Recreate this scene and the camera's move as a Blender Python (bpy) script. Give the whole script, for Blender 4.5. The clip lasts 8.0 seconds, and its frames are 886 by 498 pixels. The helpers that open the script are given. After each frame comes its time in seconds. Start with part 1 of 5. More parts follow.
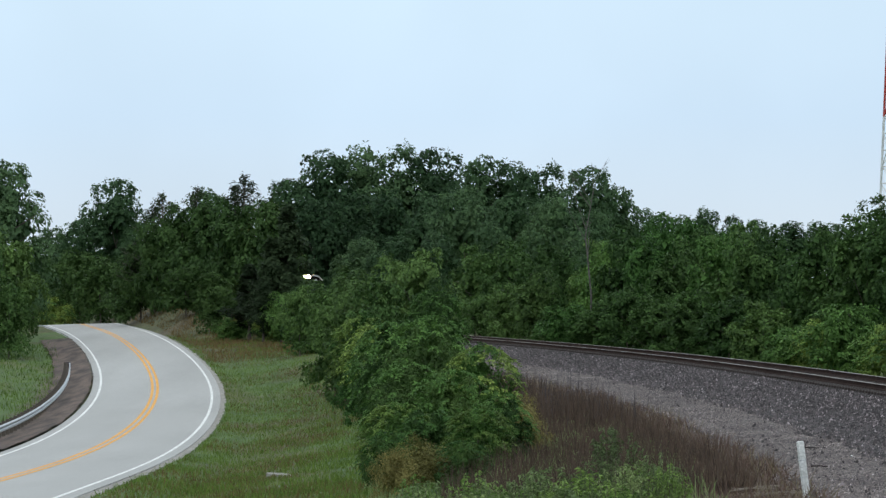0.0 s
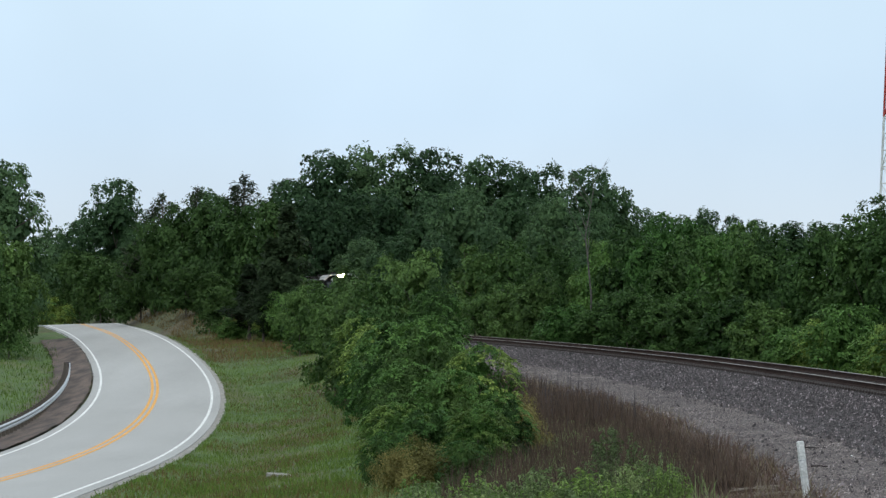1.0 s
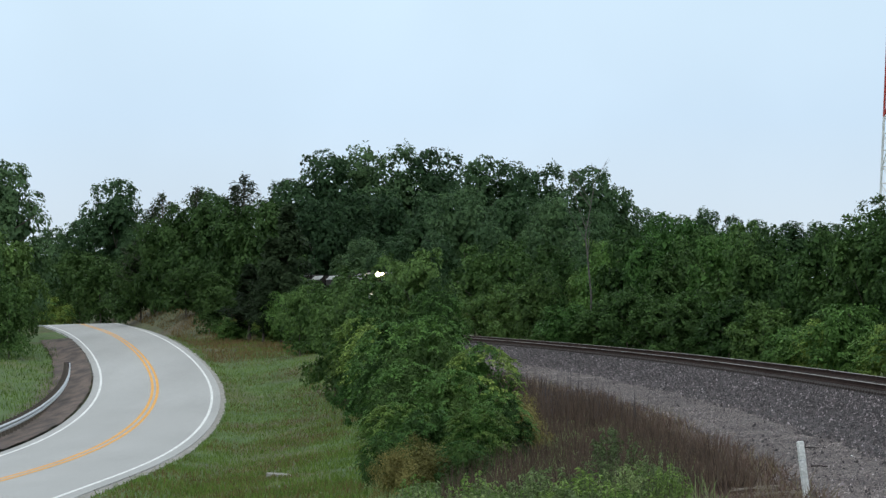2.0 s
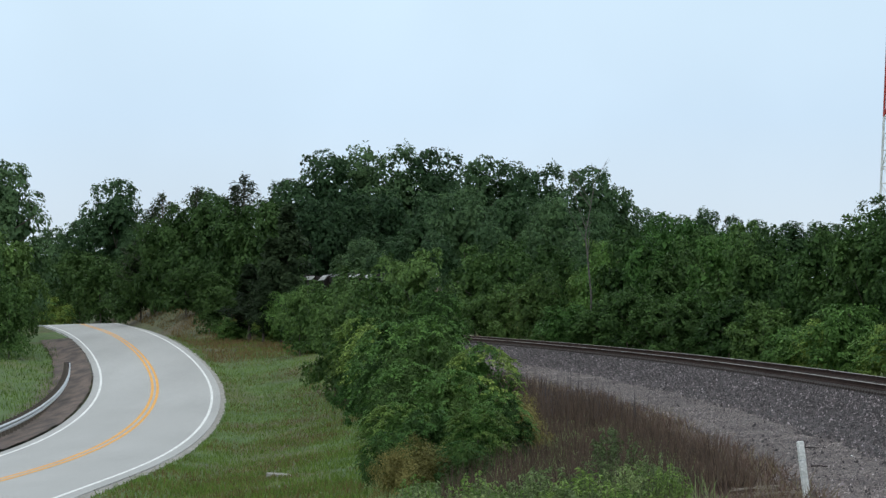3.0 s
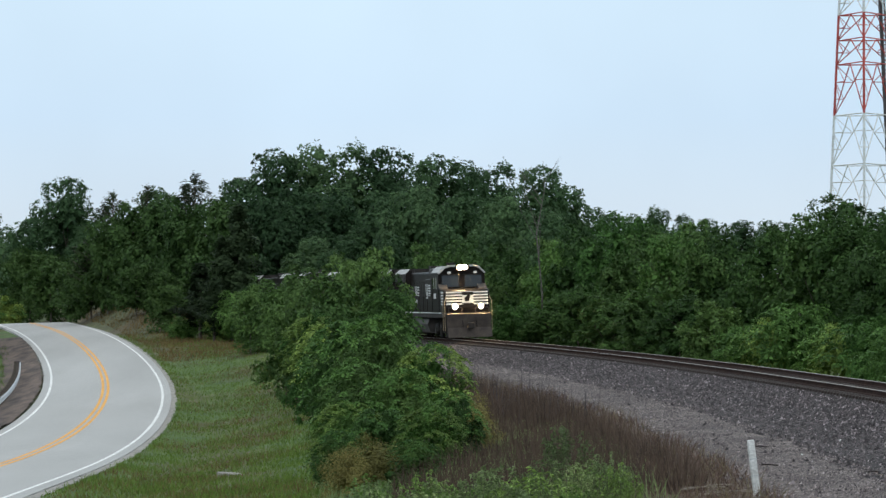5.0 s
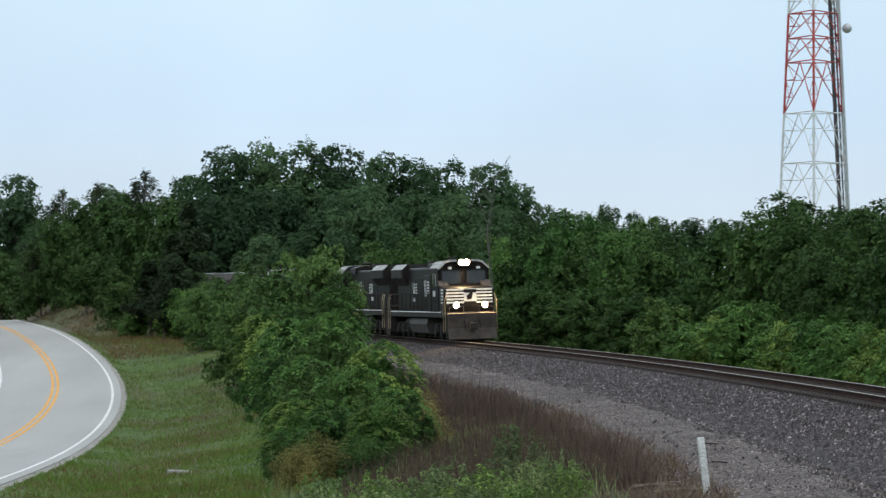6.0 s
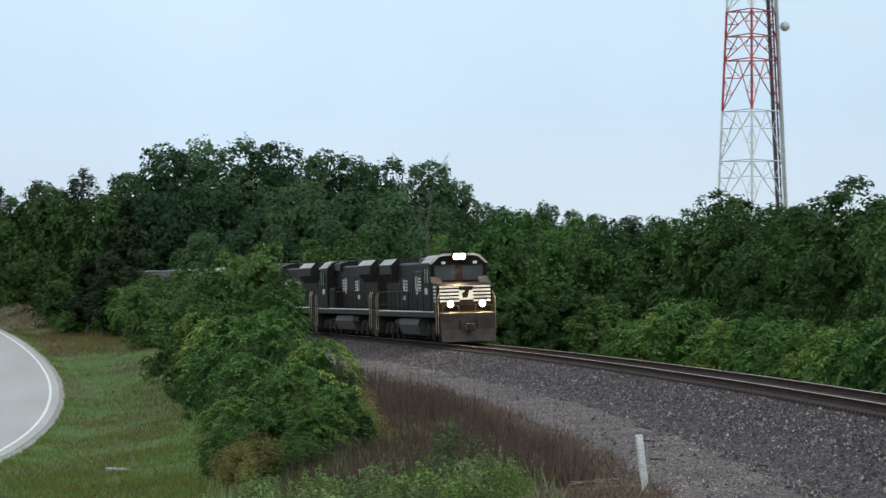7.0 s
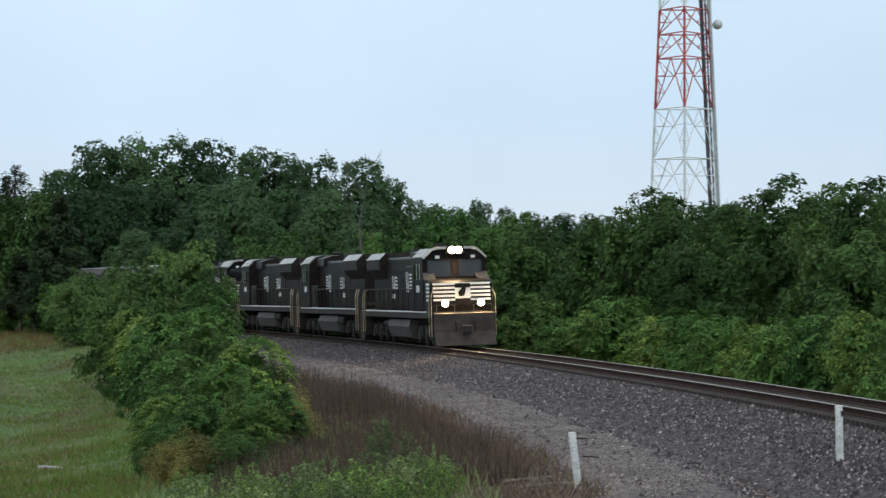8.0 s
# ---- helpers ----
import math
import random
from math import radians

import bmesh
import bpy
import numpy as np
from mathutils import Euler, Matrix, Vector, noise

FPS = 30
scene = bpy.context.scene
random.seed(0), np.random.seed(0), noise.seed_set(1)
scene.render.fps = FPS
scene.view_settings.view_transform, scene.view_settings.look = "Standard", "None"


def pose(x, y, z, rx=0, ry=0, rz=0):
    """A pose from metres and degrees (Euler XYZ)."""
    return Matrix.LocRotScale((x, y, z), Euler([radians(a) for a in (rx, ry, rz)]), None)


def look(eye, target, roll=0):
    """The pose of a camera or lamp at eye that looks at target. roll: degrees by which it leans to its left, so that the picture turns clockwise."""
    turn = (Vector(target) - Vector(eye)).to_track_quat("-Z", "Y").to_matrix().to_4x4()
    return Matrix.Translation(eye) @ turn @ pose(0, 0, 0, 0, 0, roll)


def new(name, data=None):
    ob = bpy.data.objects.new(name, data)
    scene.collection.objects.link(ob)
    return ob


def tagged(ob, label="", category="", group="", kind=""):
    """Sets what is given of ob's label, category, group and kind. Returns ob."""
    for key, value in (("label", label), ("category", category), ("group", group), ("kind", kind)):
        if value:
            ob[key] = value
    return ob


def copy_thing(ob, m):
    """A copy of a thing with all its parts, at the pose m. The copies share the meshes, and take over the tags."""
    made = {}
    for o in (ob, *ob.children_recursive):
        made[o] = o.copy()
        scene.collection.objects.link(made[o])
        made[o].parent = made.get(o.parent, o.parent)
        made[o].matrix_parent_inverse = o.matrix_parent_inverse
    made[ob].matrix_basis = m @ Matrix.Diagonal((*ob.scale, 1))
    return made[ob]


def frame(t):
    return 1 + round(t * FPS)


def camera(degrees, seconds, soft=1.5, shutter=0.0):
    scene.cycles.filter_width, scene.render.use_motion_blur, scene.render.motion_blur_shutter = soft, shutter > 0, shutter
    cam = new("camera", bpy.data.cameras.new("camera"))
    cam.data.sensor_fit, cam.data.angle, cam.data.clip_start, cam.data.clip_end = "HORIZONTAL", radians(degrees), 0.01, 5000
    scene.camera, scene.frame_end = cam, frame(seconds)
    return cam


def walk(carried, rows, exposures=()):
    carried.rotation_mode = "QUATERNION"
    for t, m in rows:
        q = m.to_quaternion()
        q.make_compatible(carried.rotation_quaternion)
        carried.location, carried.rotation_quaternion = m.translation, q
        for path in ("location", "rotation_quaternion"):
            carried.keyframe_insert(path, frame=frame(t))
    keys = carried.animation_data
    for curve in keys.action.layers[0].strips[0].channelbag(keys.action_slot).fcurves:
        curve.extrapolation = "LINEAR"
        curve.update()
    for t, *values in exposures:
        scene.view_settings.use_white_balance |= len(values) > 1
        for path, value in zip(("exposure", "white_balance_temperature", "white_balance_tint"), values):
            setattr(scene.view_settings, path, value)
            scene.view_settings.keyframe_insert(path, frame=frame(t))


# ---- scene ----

# ---------------------------------------------------------------- camera
EYE = 2.44
cam = camera(16.22, 8.0, soft=1.4, shutter=0.5)
PAN = [
    (0.0, 0.0, 1.0125), (0.5, 0.0, 1.0125), (1.0, 0.0, 1.0125), (1.5, 0.0, 1.0125), (3.0, 0.0, 1.0125),
    (3.5, 0.006, 1.013), (4.0, 0.05, 1.025), (4.5, 0.465, 1.006), (5.8, 1.589, 0.965), (6.0, 1.814, 0.949),
    (6.5, 2.375, 0.93), (7.0, 2.943, 0.903), (7.5, 3.499, 0.882), (8.0, 4.174, 0.859),
]
walk(cam, [(t, pose(0, 0, EYE, 90 + tilt, 0, -yaw)) for t, yaw, tilt in PAN])

# ---------------------------------------------------------------- sky and sun
world = bpy.data.worlds.new("overcast_sky")
scene.world = world
world.use_nodes = True
wt = world.node_tree
wt.nodes.clear()
sky = wt.nodes.new("ShaderNodeTexSky")
sky.sky_type = "NISHITA"
sky.sun_disc = False
sky.sun_elevation, sky.sun_rotation = radians(55), radians(200)
sky.air_density, sky.dust_density, sky.ozone_density = 1.0, 4.0, 1.0
bg_sky = wt.nodes.new("ShaderNodeBackground")
bg_sky.inputs["Strength"].default_value = 0.05
wt.links.new(sky.outputs[0], bg_sky.inputs["Color"])
# layer of even cloud over the clear sky
co = wt.nodes.new("ShaderNodeTexCoord")
sep = wt.nodes.new("ShaderNodeSeparateXYZ")
wt.links.new(co.outputs["Generated"], sep.inputs[0])
ramp = wt.nodes.new("ShaderNodeValToRGB")
ramp.color_ramp.elements[0].position, ramp.color_ramp.elements[0].color = 0.0, (0.76, 0.84, 0.9, 1)
ramp.color_ramp.elements[1].position, ramp.color_ramp.elements[1].color = 0.14, (0.77, 0.98, 1.14, 1)
mid = ramp.color_ramp.elements.new(0.06)
mid.color = (0.68, 0.865, 1.05, 1)
zenith = ramp.color_ramp.elements.new(0.9)
zenith.color = (1.25, 1.35, 1.4, 1)
wt.links.new(sep.outputs["Z"], ramp.inputs[0])
cloud = wt.nodes.new("ShaderNodeTexNoise")
cloud.inputs["Scale"].default_value, cloud.inputs["Detail"].default_value = 6.0, 4.0
wt.links.new(co.outputs["Generated"], cloud.inputs["Vector"])
cmix = wt.nodes.new("ShaderNodeMapRange")
cmix.inputs["From Min"].default_value, cmix.inputs["From Max"].default_value = 0.3, 0.7
cmix.inputs["To Min"].default_value, cmix.inputs["To Max"].default_value = 0.93, 1.06
wt.links.new(cloud.outputs["Fac"], cmix.inputs["Value"])
bg_cloud = wt.nodes.new("ShaderNodeBackground")
wt.links.new(ramp.outputs[0], bg_cloud.inputs["Color"])
wt.links.new(cmix.outputs[0], bg_cloud.inputs["Strength"])
both = wt.nodes.new("ShaderNodeMixShader")
both.inputs[0].default_value = 0.9
wt.links.new(bg_sky.outputs[0], both.inputs[1])
wt.links.new(bg_cloud.outputs[0], both.inputs[2])
wout = wt.nodes.new("ShaderNodeOutputWorld")
wt.links.new(both.outputs[0], wout.inputs[0])

sun = new("sun", bpy.data.lights.new("sun", "SUN"))
sun.data.energy, sun.data.angle, sun.data.color = 0.4, radians(25), (1.0, 0.96, 0.9)
sun.matrix_basis = look((-20, -60, 110), (0, 60, 0))

# ---------------------------------------------------------------- materials
def material(name, rough=0.8, metal=0.0):
    m = bpy.data.materials.new(name)
    m.use_nodes = True
    b = m.node_tree.nodes["Principled BSDF"]
    b.inputs["Roughness"].default_value, b.inputs["Metallic"].default_value = rough, metal
    return m, m.node_tree, b


def noise_node(nt, scale, detail=4.0, kind="Object", stretch=None):
    c = nt.nodes.new("ShaderNodeTexCoord")
    n = nt.nodes.new("ShaderNodeTexNoise")
    n.inputs["Scale"].default_value, n.inputs["Detail"].default_value = scale, detail
    if stretch:
        mp = nt.nodes.new("ShaderNodeMapping")
        mp.inputs["Scale"].default_value = stretch
        nt.links.new(c.outputs[kind], mp.inputs[0])
        nt.links.new(mp.outputs[0], n.inputs["Vector"])
    else:
        nt.links.new(c.outputs[kind], n.inputs["Vector"])
    return n


def ramp_node(nt, source, stops):
    r = nt.nodes.new("ShaderNodeValToRGB")
    while len(r.color_ramp.elements) < len(stops):
        r.color_ramp.elements.new(0.5)
    for e, (p, c) in zip(r.color_ramp.elements, stops):
        e.position, e.color = p, (*c, 1)
    nt.links.new(source, r.inputs[0])
    return r


def mix_node(nt, fac, a, b, kind="MIX"):
    m = nt.nodes.new("ShaderNodeMix")
    m.data_type, m.blend_type = "RGBA", kind
    for slot, v in ((0, fac), (6, a), (7, b)):
        if hasattr(v, "is_output"):
            nt.links.new(v, m.inputs[slot])
        else:
            m.inputs[slot].default_value = v if slot == 0 else (*v, 1)
    return m.outputs[2]


def bump(nt, b, source, strength, distance):
    u = nt.nodes.new("ShaderNodeBump")
    u.inputs["Strength"].default_value, u.inputs["Distance"].default_value = strength, distance
    nt.links.new(source, u.inputs["Height"])
    nt.links.new(u.outputs[0], b.inputs["Normal"])


def worn(name, low, high, scale=3.0, fine=40.0, rough=0.8, metal=0.0, relief=0.3, depth=0.01, stretch=None):
    """A surface of two tones, with stains at one scale and grain at a finer one."""
    m, nt, b = material(name, rough, metal)
    a = noise_node(nt, scale, 5, stretch=stretch)
    g = noise_node(nt, fine, 3)
    base = ramp_node(nt, a.outputs["Fac"], [(0.3, low), (0.7, high)])
    grain = ramp_node(nt, g.outputs["Fac"], [(0.25, (0.7, 0.7, 0.7)), (0.75, (1.25, 1.25, 1.25))])
    nt.links.new(mix_node(nt, 1.0, base.outputs[0], grain.outputs[0], "MULTIPLY"), b.inputs["Base Color"])
    bump(nt, b, g.outputs["Fac"], relief, depth)
    return m


def leaf_material(name, dark, light, spread=0.5):
    m, nt, b = material(name, 0.6)
    b.inputs["Specular IOR Level"].default_value = 0.1
    info = nt.nodes.new("ShaderNodeObjectInfo")
    geo = nt.nodes.new("ShaderNodeNewGeometry")
    n = noise_node(nt, 0.55, 2)
    mean = nt.nodes.new("ShaderNodeMath")
    mean.operation = "MULTIPLY_ADD"
    nt.links.new(geo.outputs["Random Per Island"], mean.inputs[0])
    mean.inputs[1].default_value = spread
    half = nt.nodes.new("ShaderNodeMath")
    half.operation = "MULTIPLY_ADD"
    nt.links.new(n.outputs["Fac"], half.inputs[0])
    half.inputs[1].default_value = 0.9
    half.inputs[2].default_value = -0.2
    nt.links.new(half.outputs[0], mean.inputs[2])
    base = ramp_node(nt, mean.outputs[0], [(0.05, dark), (0.95, light)])
    hue = nt.nodes.new("ShaderNodeHueSaturation")
    vary = nt.nodes.new("ShaderNodeMapRange")
    vary.inputs["To Min"].default_value, vary.inputs["To Max"].default_value = 0.62, 1.4
    nt.links.new(info.outputs["Random"], vary.inputs["Value"])
    nt.links.new(vary.outputs[0], hue.inputs["Value"])
    tint = nt.nodes.new("ShaderNodeMapRange")
    tint.inputs["To Min"].default_value, tint.inputs["To Max"].default_value = 0.51, 0.482
    nt.links.new(info.outputs["Random"], tint.inputs["Value"])
    nt.links.new(tint.outputs[0], hue.inputs["Hue"])
    nt.links.new(base.outputs[0], hue.inputs["Color"])
    nt.links.new(hue.outputs[0], b.inputs["Base Color"])
    tr = nt.nodes.new("ShaderNodeBsdfTranslucent")
    nt.links.new(hue.outputs[0], tr.inputs["Color"])
    mx = nt.nodes.new("ShaderNodeMixShader")
    mx.inputs[0].default_value = 0.2
    nt.links.new(b.outputs[0], mx.inputs[1])
    nt.links.new(tr.outputs[0], mx.inputs[2])
    nt.links.new(mx.outputs[0], nt.nodes["Material Output"].inputs["Surface"])
    return m


# dark green, lifted and blued to carry the distant hill's haze
LEAF_HAZY = leaf_material("hazy_dark_leaf", (0.029, 0.061, 0.03), (0.08, 0.15, 0.06))
# deep green; on the road bank its darkness stands in for shade
LEAF_WOOD = leaf_material("deep_green_shaded_leaf", (0.019, 0.043, 0.014), (0.066, 0.13, 0.036))
LEAF_FRESH = leaf_material("fresh_leaf", (0.016, 0.046, 0.012), (0.1, 0.21, 0.052), 0.75)
LEAF_MID = leaf_material("green_leaf", (0.018, 0.042, 0.013), (0.096, 0.182, 0.05), 0.6)
LEAF_BRIGHT = leaf_material("bright_leaf", (0.04, 0.078, 0.018), (0.215, 0.32, 0.075), 0.7)
LEAF_TAN = leaf_material("tan_leaf", (0.1, 0.1, 0.033), (0.33, 0.29, 0.1))
LEAF_CEDAR = leaf_material("cedar_needle", (0.017, 0.032, 0.015), (0.05, 0.08, 0.034))
LEAF_WEED = leaf_material("weed_leaf", (0.09, 0.14, 0.055), (0.32, 0.42, 0.18))
LEAF_GREENWEED = leaf_material("green_weed_leaf", (0.06, 0.125, 0.03), (0.23, 0.37, 0.1))
VERGE_STRAW = leaf_material("verge_straw", (0.07, 0.058, 0.021), (0.17, 0.128, 0.053), 0.8)
DRY_STEM = leaf_material("dry_stem", (0.032, 0.024, 0.02), (0.145, 0.1, 0.076), 0.9)
STRAW = leaf_material("pale_straw", (0.14, 0.11, 0.06), (0.33, 0.27, 0.17), 0.8)
GRASS_BLADE = leaf_material("grass_blade", (0.038, 0.08, 0.014), (0.12, 0.195, 0.04), 0.8)
BARK = worn("bark", (0.06, 0.05, 0.04), (0.16, 0.13, 0.11), 2, 18, 0.9, relief=0.6, depth=0.03)
DEAD_WOOD = worn("dead_wood", (0.06, 0.054, 0.048), (0.15, 0.136, 0.122), 2, 18, 0.9)
BLEACHED = worn("bleached_wood", (0.16, 0.135, 0.11), (0.3, 0.26, 0.22), 4, 30, 0.9)
CONCRETE = worn("road_concrete", (0.335, 0.33, 0.32), (0.40, 0.395, 0.385), 0.3, 25, 0.85, relief=0.25, depth=0.006, stretch=(1, 0.12, 1))
SHOULDER = worn("shoulder_gravel", (0.2, 0.19, 0.17), (0.34, 0.32, 0.29), 1.5, 30, 0.95)
WHITE_LINE = worn("white_road_paint", (0.6, 0.6, 0.58), (0.82, 0.82, 0.8), 1.2, 30, 0.7)
YELLOW_LINE = worn("yellow_road_paint", (0.62, 0.27, 0.03), (0.8, 0.4, 0.055), 1.2, 30, 0.7)
def gravel(name, tones, scale, patchy):
    """Crushed stone: cells of their own tone, with dark joints, and broad stains."""
    m, nt, b = material(name, 0.95)
    c = nt.nodes.new("ShaderNodeTexCoord")
    v = nt.nodes.new("ShaderNodeTexVoronoi")
    v.inputs["Scale"].default_value = scale
    nt.links.new(c.outputs["Object"], v.inputs["Vector"])
    bw = nt.nodes.new("ShaderNodeSeparateColor")
    nt.links.new(v.outputs["Color"], bw.inputs[0])
    tone = ramp_node(nt, bw.outputs[0], tones)
    big = noise_node(nt, 0.35, 5)
    stain = ramp_node(nt, big.outputs["Fac"], [(0.3, (patchy, patchy * 0.95, patchy * 0.93)), (0.7, (1.2, 1.18, 1.15))])
    nt.links.new(mix_node(nt, 1.0, tone.outputs[0], stain.outputs[0], "MULTIPLY"), b.inputs["Base Color"])
    bump(nt, b, v.outputs["Distance"], 1.0, 0.04)
    return m


BALLAST = gravel("ballast", [(0.0, (0.008, 0.0065, 0.0067)), (0.5, (0.025, 0.02, 0.0212)), (0.85, (0.072, 0.058, 0.061)), (1.0, (0.2, 0.166, 0.17))], 14, 0.7)


def stone_material(name, stops):
    m, nt, b = material(name, 0.9)
    geo = nt.nodes.new("ShaderNodeNewGeometry")
    tone = ramp_node(nt, geo.outputs["Random Per Island"], stops)
    g = noise_node(nt, 25, 3)
    grain = ramp_node(nt, g.outputs["Fac"], [(0.25, (0.7, 0.7, 0.7)), (0.75, (1.25, 1.25, 1.25))])
    nt.links.new(mix_node(nt, 1.0, tone.outputs[0], grain.outputs[0], "MULTIPLY"), b.inputs["Base Color"])
    return m


STONE = stone_material("ballast_stone", [(0.0, (0.012, 0.0095, 0.0102)), (0.55, (0.037, 0.0295, 0.0315)), (0.86, (0.11, 0.089, 0.094)), (1.0, (0.34, 0.29, 0.3))])
APRON_STONE = stone_material("apron_stone", [(0.0, (0.03, 0.024, 0.024)), (0.5, (0.09, 0.072, 0.07)), (0.86, (0.22, 0.18, 0.173)), (1.0, (0.45, 0.39, 0.38))])
APRON = gravel("apron_gravel", [(0.0, (0.032, 0.0255, 0.025)), (0.4, (0.09, 0.072, 0.07)), (0.85, (0.2, 0.164, 0.158)), (1.0, (0.46, 0.4, 0.385))], 22, 0.5)
RUST = worn("rusty_rail", (0.026, 0.0145, 0.0118), (0.052, 0.031, 0.0255), 3, 30, 0.85)
RUST.node_tree.nodes["Principled BSDF"].inputs["Specular IOR Level"].default_value = 0.06
RAIL_TOP = worn("worn_rail_head", (0.2, 0.165, 0.15), (0.36, 0.31, 0.285), 3, 30, 0.5, 0.5)
TIE_WOOD = worn("tie_wood", (0.016, 0.011, 0.0095), (0.042, 0.029, 0.025), 3, 25, 0.95)
GALVANISED = worn("galvanised_steel", (0.4, 0.42, 0.44), (0.58, 0.6, 0.62), 2, 20, 0.5, 0.7)
WHITE_WOOD = worn("white_painted_wood", (0.5, 0.5, 0.48), (0.78, 0.78, 0.77), 4, 30, 0.8)
DIRT = worn("bare_dirt", (0.035, 0.025, 0.021), (0.15, 0.105, 0.085), 1.6, 15, 0.95, relief=0.5, depth=0.03, stretch=(1, 0.12, 1))
TOWER_RED = worn("red_tower_paint", (0.32, 0.035, 0.03), (0.5, 0.07, 0.06), 0.6, 8, 0.6)
TOWER_WHITE = worn("white_tower_paint", (0.55, 0.56, 0.57), (0.75, 0.76, 0.77), 0.6, 8, 0.6)
CABLE_DARK = worn("dark_cable", (0.04, 0.035, 0.04), (0.1, 0.085, 0.09), 1, 10, 0.7)
LOCO_BLACK = worn("black_engine_paint", (0.009, 0.0076, 0.007), (0.026, 0.0215, 0.0195), 0.9, 20, 0.4, relief=0.1)
LOCO_BLACK.node_tree.nodes["Principled BSDF"].inputs["Specular IOR Level"].default_value = 0.07
LOCO_GRIME = worn("grimy_running_gear", (0.009, 0.0072, 0.0064), (0.036, 0.029, 0.0245), 2, 20, 0.85)
PILOT_GREY = worn("road_dust_on_black", (0.026, 0.02, 0.017), (0.075, 0.058, 0.048), 1.5, 18, 0.85)
LOCO_WHITE = worn("white_engine_paint", (0.6, 0.6, 0.6), (0.8, 0.8, 0.79), 2, 20, 0.5, relief=0.1)
LOCO_SILVER = worn("dusty_tank_grey", (0.036, 0.031, 0.028), (0.085, 0.075, 0.068), 2, 20, 0.7)
# grey paint of visor and window posts; also stands in for sky sheen on slopes
GREY_AND_SHEEN = worn("grey_paint_and_sky_sheen", (0.3, 0.3, 0.3), (0.45, 0.45, 0.44), 0.8, 12, 0.7)
# yellowish irons; the warm light of the lamps is mixed into this tan
HANDRAIL = worn("lamplit_handrail_paint", (0.28, 0.22, 0.14), (0.42, 0.34, 0.22), 3, 20, 0.6)
GLASS_DARK = material("dark_cab_glass", 0.08)[0]
GLASS_DARK.node_tree.nodes["Principled BSDF"].inputs["Base Color"].default_value = (0.012, 0.014, 0.016, 1)


def glow(name, colour, strength):
    m, nt, b = material(name, 0.3)
    b.inputs["Base Color"].default_value = (0.8, 0.8, 0.8, 1)
    b.inputs["Emission Color"].default_value = (*colour, 1)
    b.inputs["Emission Strength"].default_value = strength
    return m


LAMP_GLOW = glow("lit_headlight", (1.0, 0.7, 0.36), 600)


def ground_material():
    m, nt, b = material("rough_grass", 0.95)
    big = noise_node(nt, 0.22, 5, stretch=(1, 0.25, 1))
    med = noise_node(nt, 1.3, 5, stretch=(1, 0.25, 1))
    fine = noise_node(nt, 12, 3, stretch=(1, 0.4, 1))
    green = ramp_node(nt, med.outputs["Fac"], [(0.3, (0.04, 0.08, 0.014)), (0.7, (0.09, 0.148, 0.03))])
    straw = ramp_node(nt, med.outputs["Fac"], [(0.3, (0.054, 0.05, 0.018)), (0.7, (0.118, 0.1, 0.04))])
    patch = ramp_node(nt, big.outputs["Fac"], [(0.48, (0, 0, 0)), (0.62, (0.8, 0.8, 0.8))])
    grass = mix_node(nt, patch.outputs[0], green.outputs[0], straw.outputs[0])
    dead = ramp_node(nt, med.outputs["Fac"], [(0.3, (0.05, 0.035, 0.028)), (0.7, (0.13, 0.09, 0.065))])
    # mask of brown dead ground, which also carries painted tree and shrub shade
    at = nt.nodes.new("ShaderNodeAttribute")
    at.attribute_name = "dry_and_shade"
    soil = mix_node(nt, at.outputs["Fac"], grass, dead.outputs[0])
    grain = ramp_node(nt, fine.outputs["Fac"], [(0.25, (0.65, 0.65, 0.65)), (0.75, (1.3, 1.3, 1.3))])
    nt.links.new(mix_node(nt, 1.0, soil, grain.outputs[0], "MULTIPLY"), b.inputs["Base Color"])
    bump(nt, b, fine.outputs["Fac"], 0.7, 0.08)
    return m


GROUND = ground_material()

# ---------------------------------------------------------------- plan of the two lines
def integrate(x0, y0, angles, step):
    mid_angles = (angles[1:] + angles[:-1]) / 2
    x = x0 - np.r_[0, np.cumsum(np.sin(mid_angles))] * step
    y = y0 + np.r_[0, np.cumsum(np.cos(mid_angles))] * step
    return x, y


# railway: arc length from a point abreast of the eye's 60 m mark, growing away from the eye
TS = np.arange(0.0, 421.0, 1.0)
TA = -0.02366 + 0.00161 * np.minimum(TS, 330) - 2.44e-6 * np.minimum(TS, 330) ** 2
TX, TY = integrate(14.83, 60.0, TS * 0 + TA, 1.0)
NS = np.arange(0.0, 141.0, 1.0)
NA = -0.02366 - 0.0006 * NS
NX = 14.83 + np.r_[0, np.cumsum(np.sin((NA[1:] + NA[:-1]) / 2))]
NY = 60.0 - np.r_[0, np.cumsum(np.cos((NA[1:] + NA[:-1]) / 2))]
TS = np.r_[-NS[:0:-1], TS]
TA = np.r_[NA[:0:-1], TA]
TX, TY = np.r_[NX[:0:-1], TX], np.r_[NY[:0:-1], TY]
RISE = np.interp(TS, [-60, 5, 12, 20, 30, 46, 64, 100], [0.2, 0.17, 0.14, 0.105, 0.08, 0.045, 0.034, 0.025])
TZ = 0.00236 * (TS - 90) - 0.022 + RISE
CANT = 0.03


def cant(s):
    """The track's bank, running out where the curve straightens near the eye."""
    return CANT * min(max(s / 40, 0), 1)


def bed(profile):
    """A bed profile whose foot stays on the ground where the rails rise."""
    def at(s):
        up = float(np.interp(s, TS, RISE))
        return [(o, h - up * min(max((-o - 3.2) / 1.8, 0), 1)) for o, h in profile]
    return at



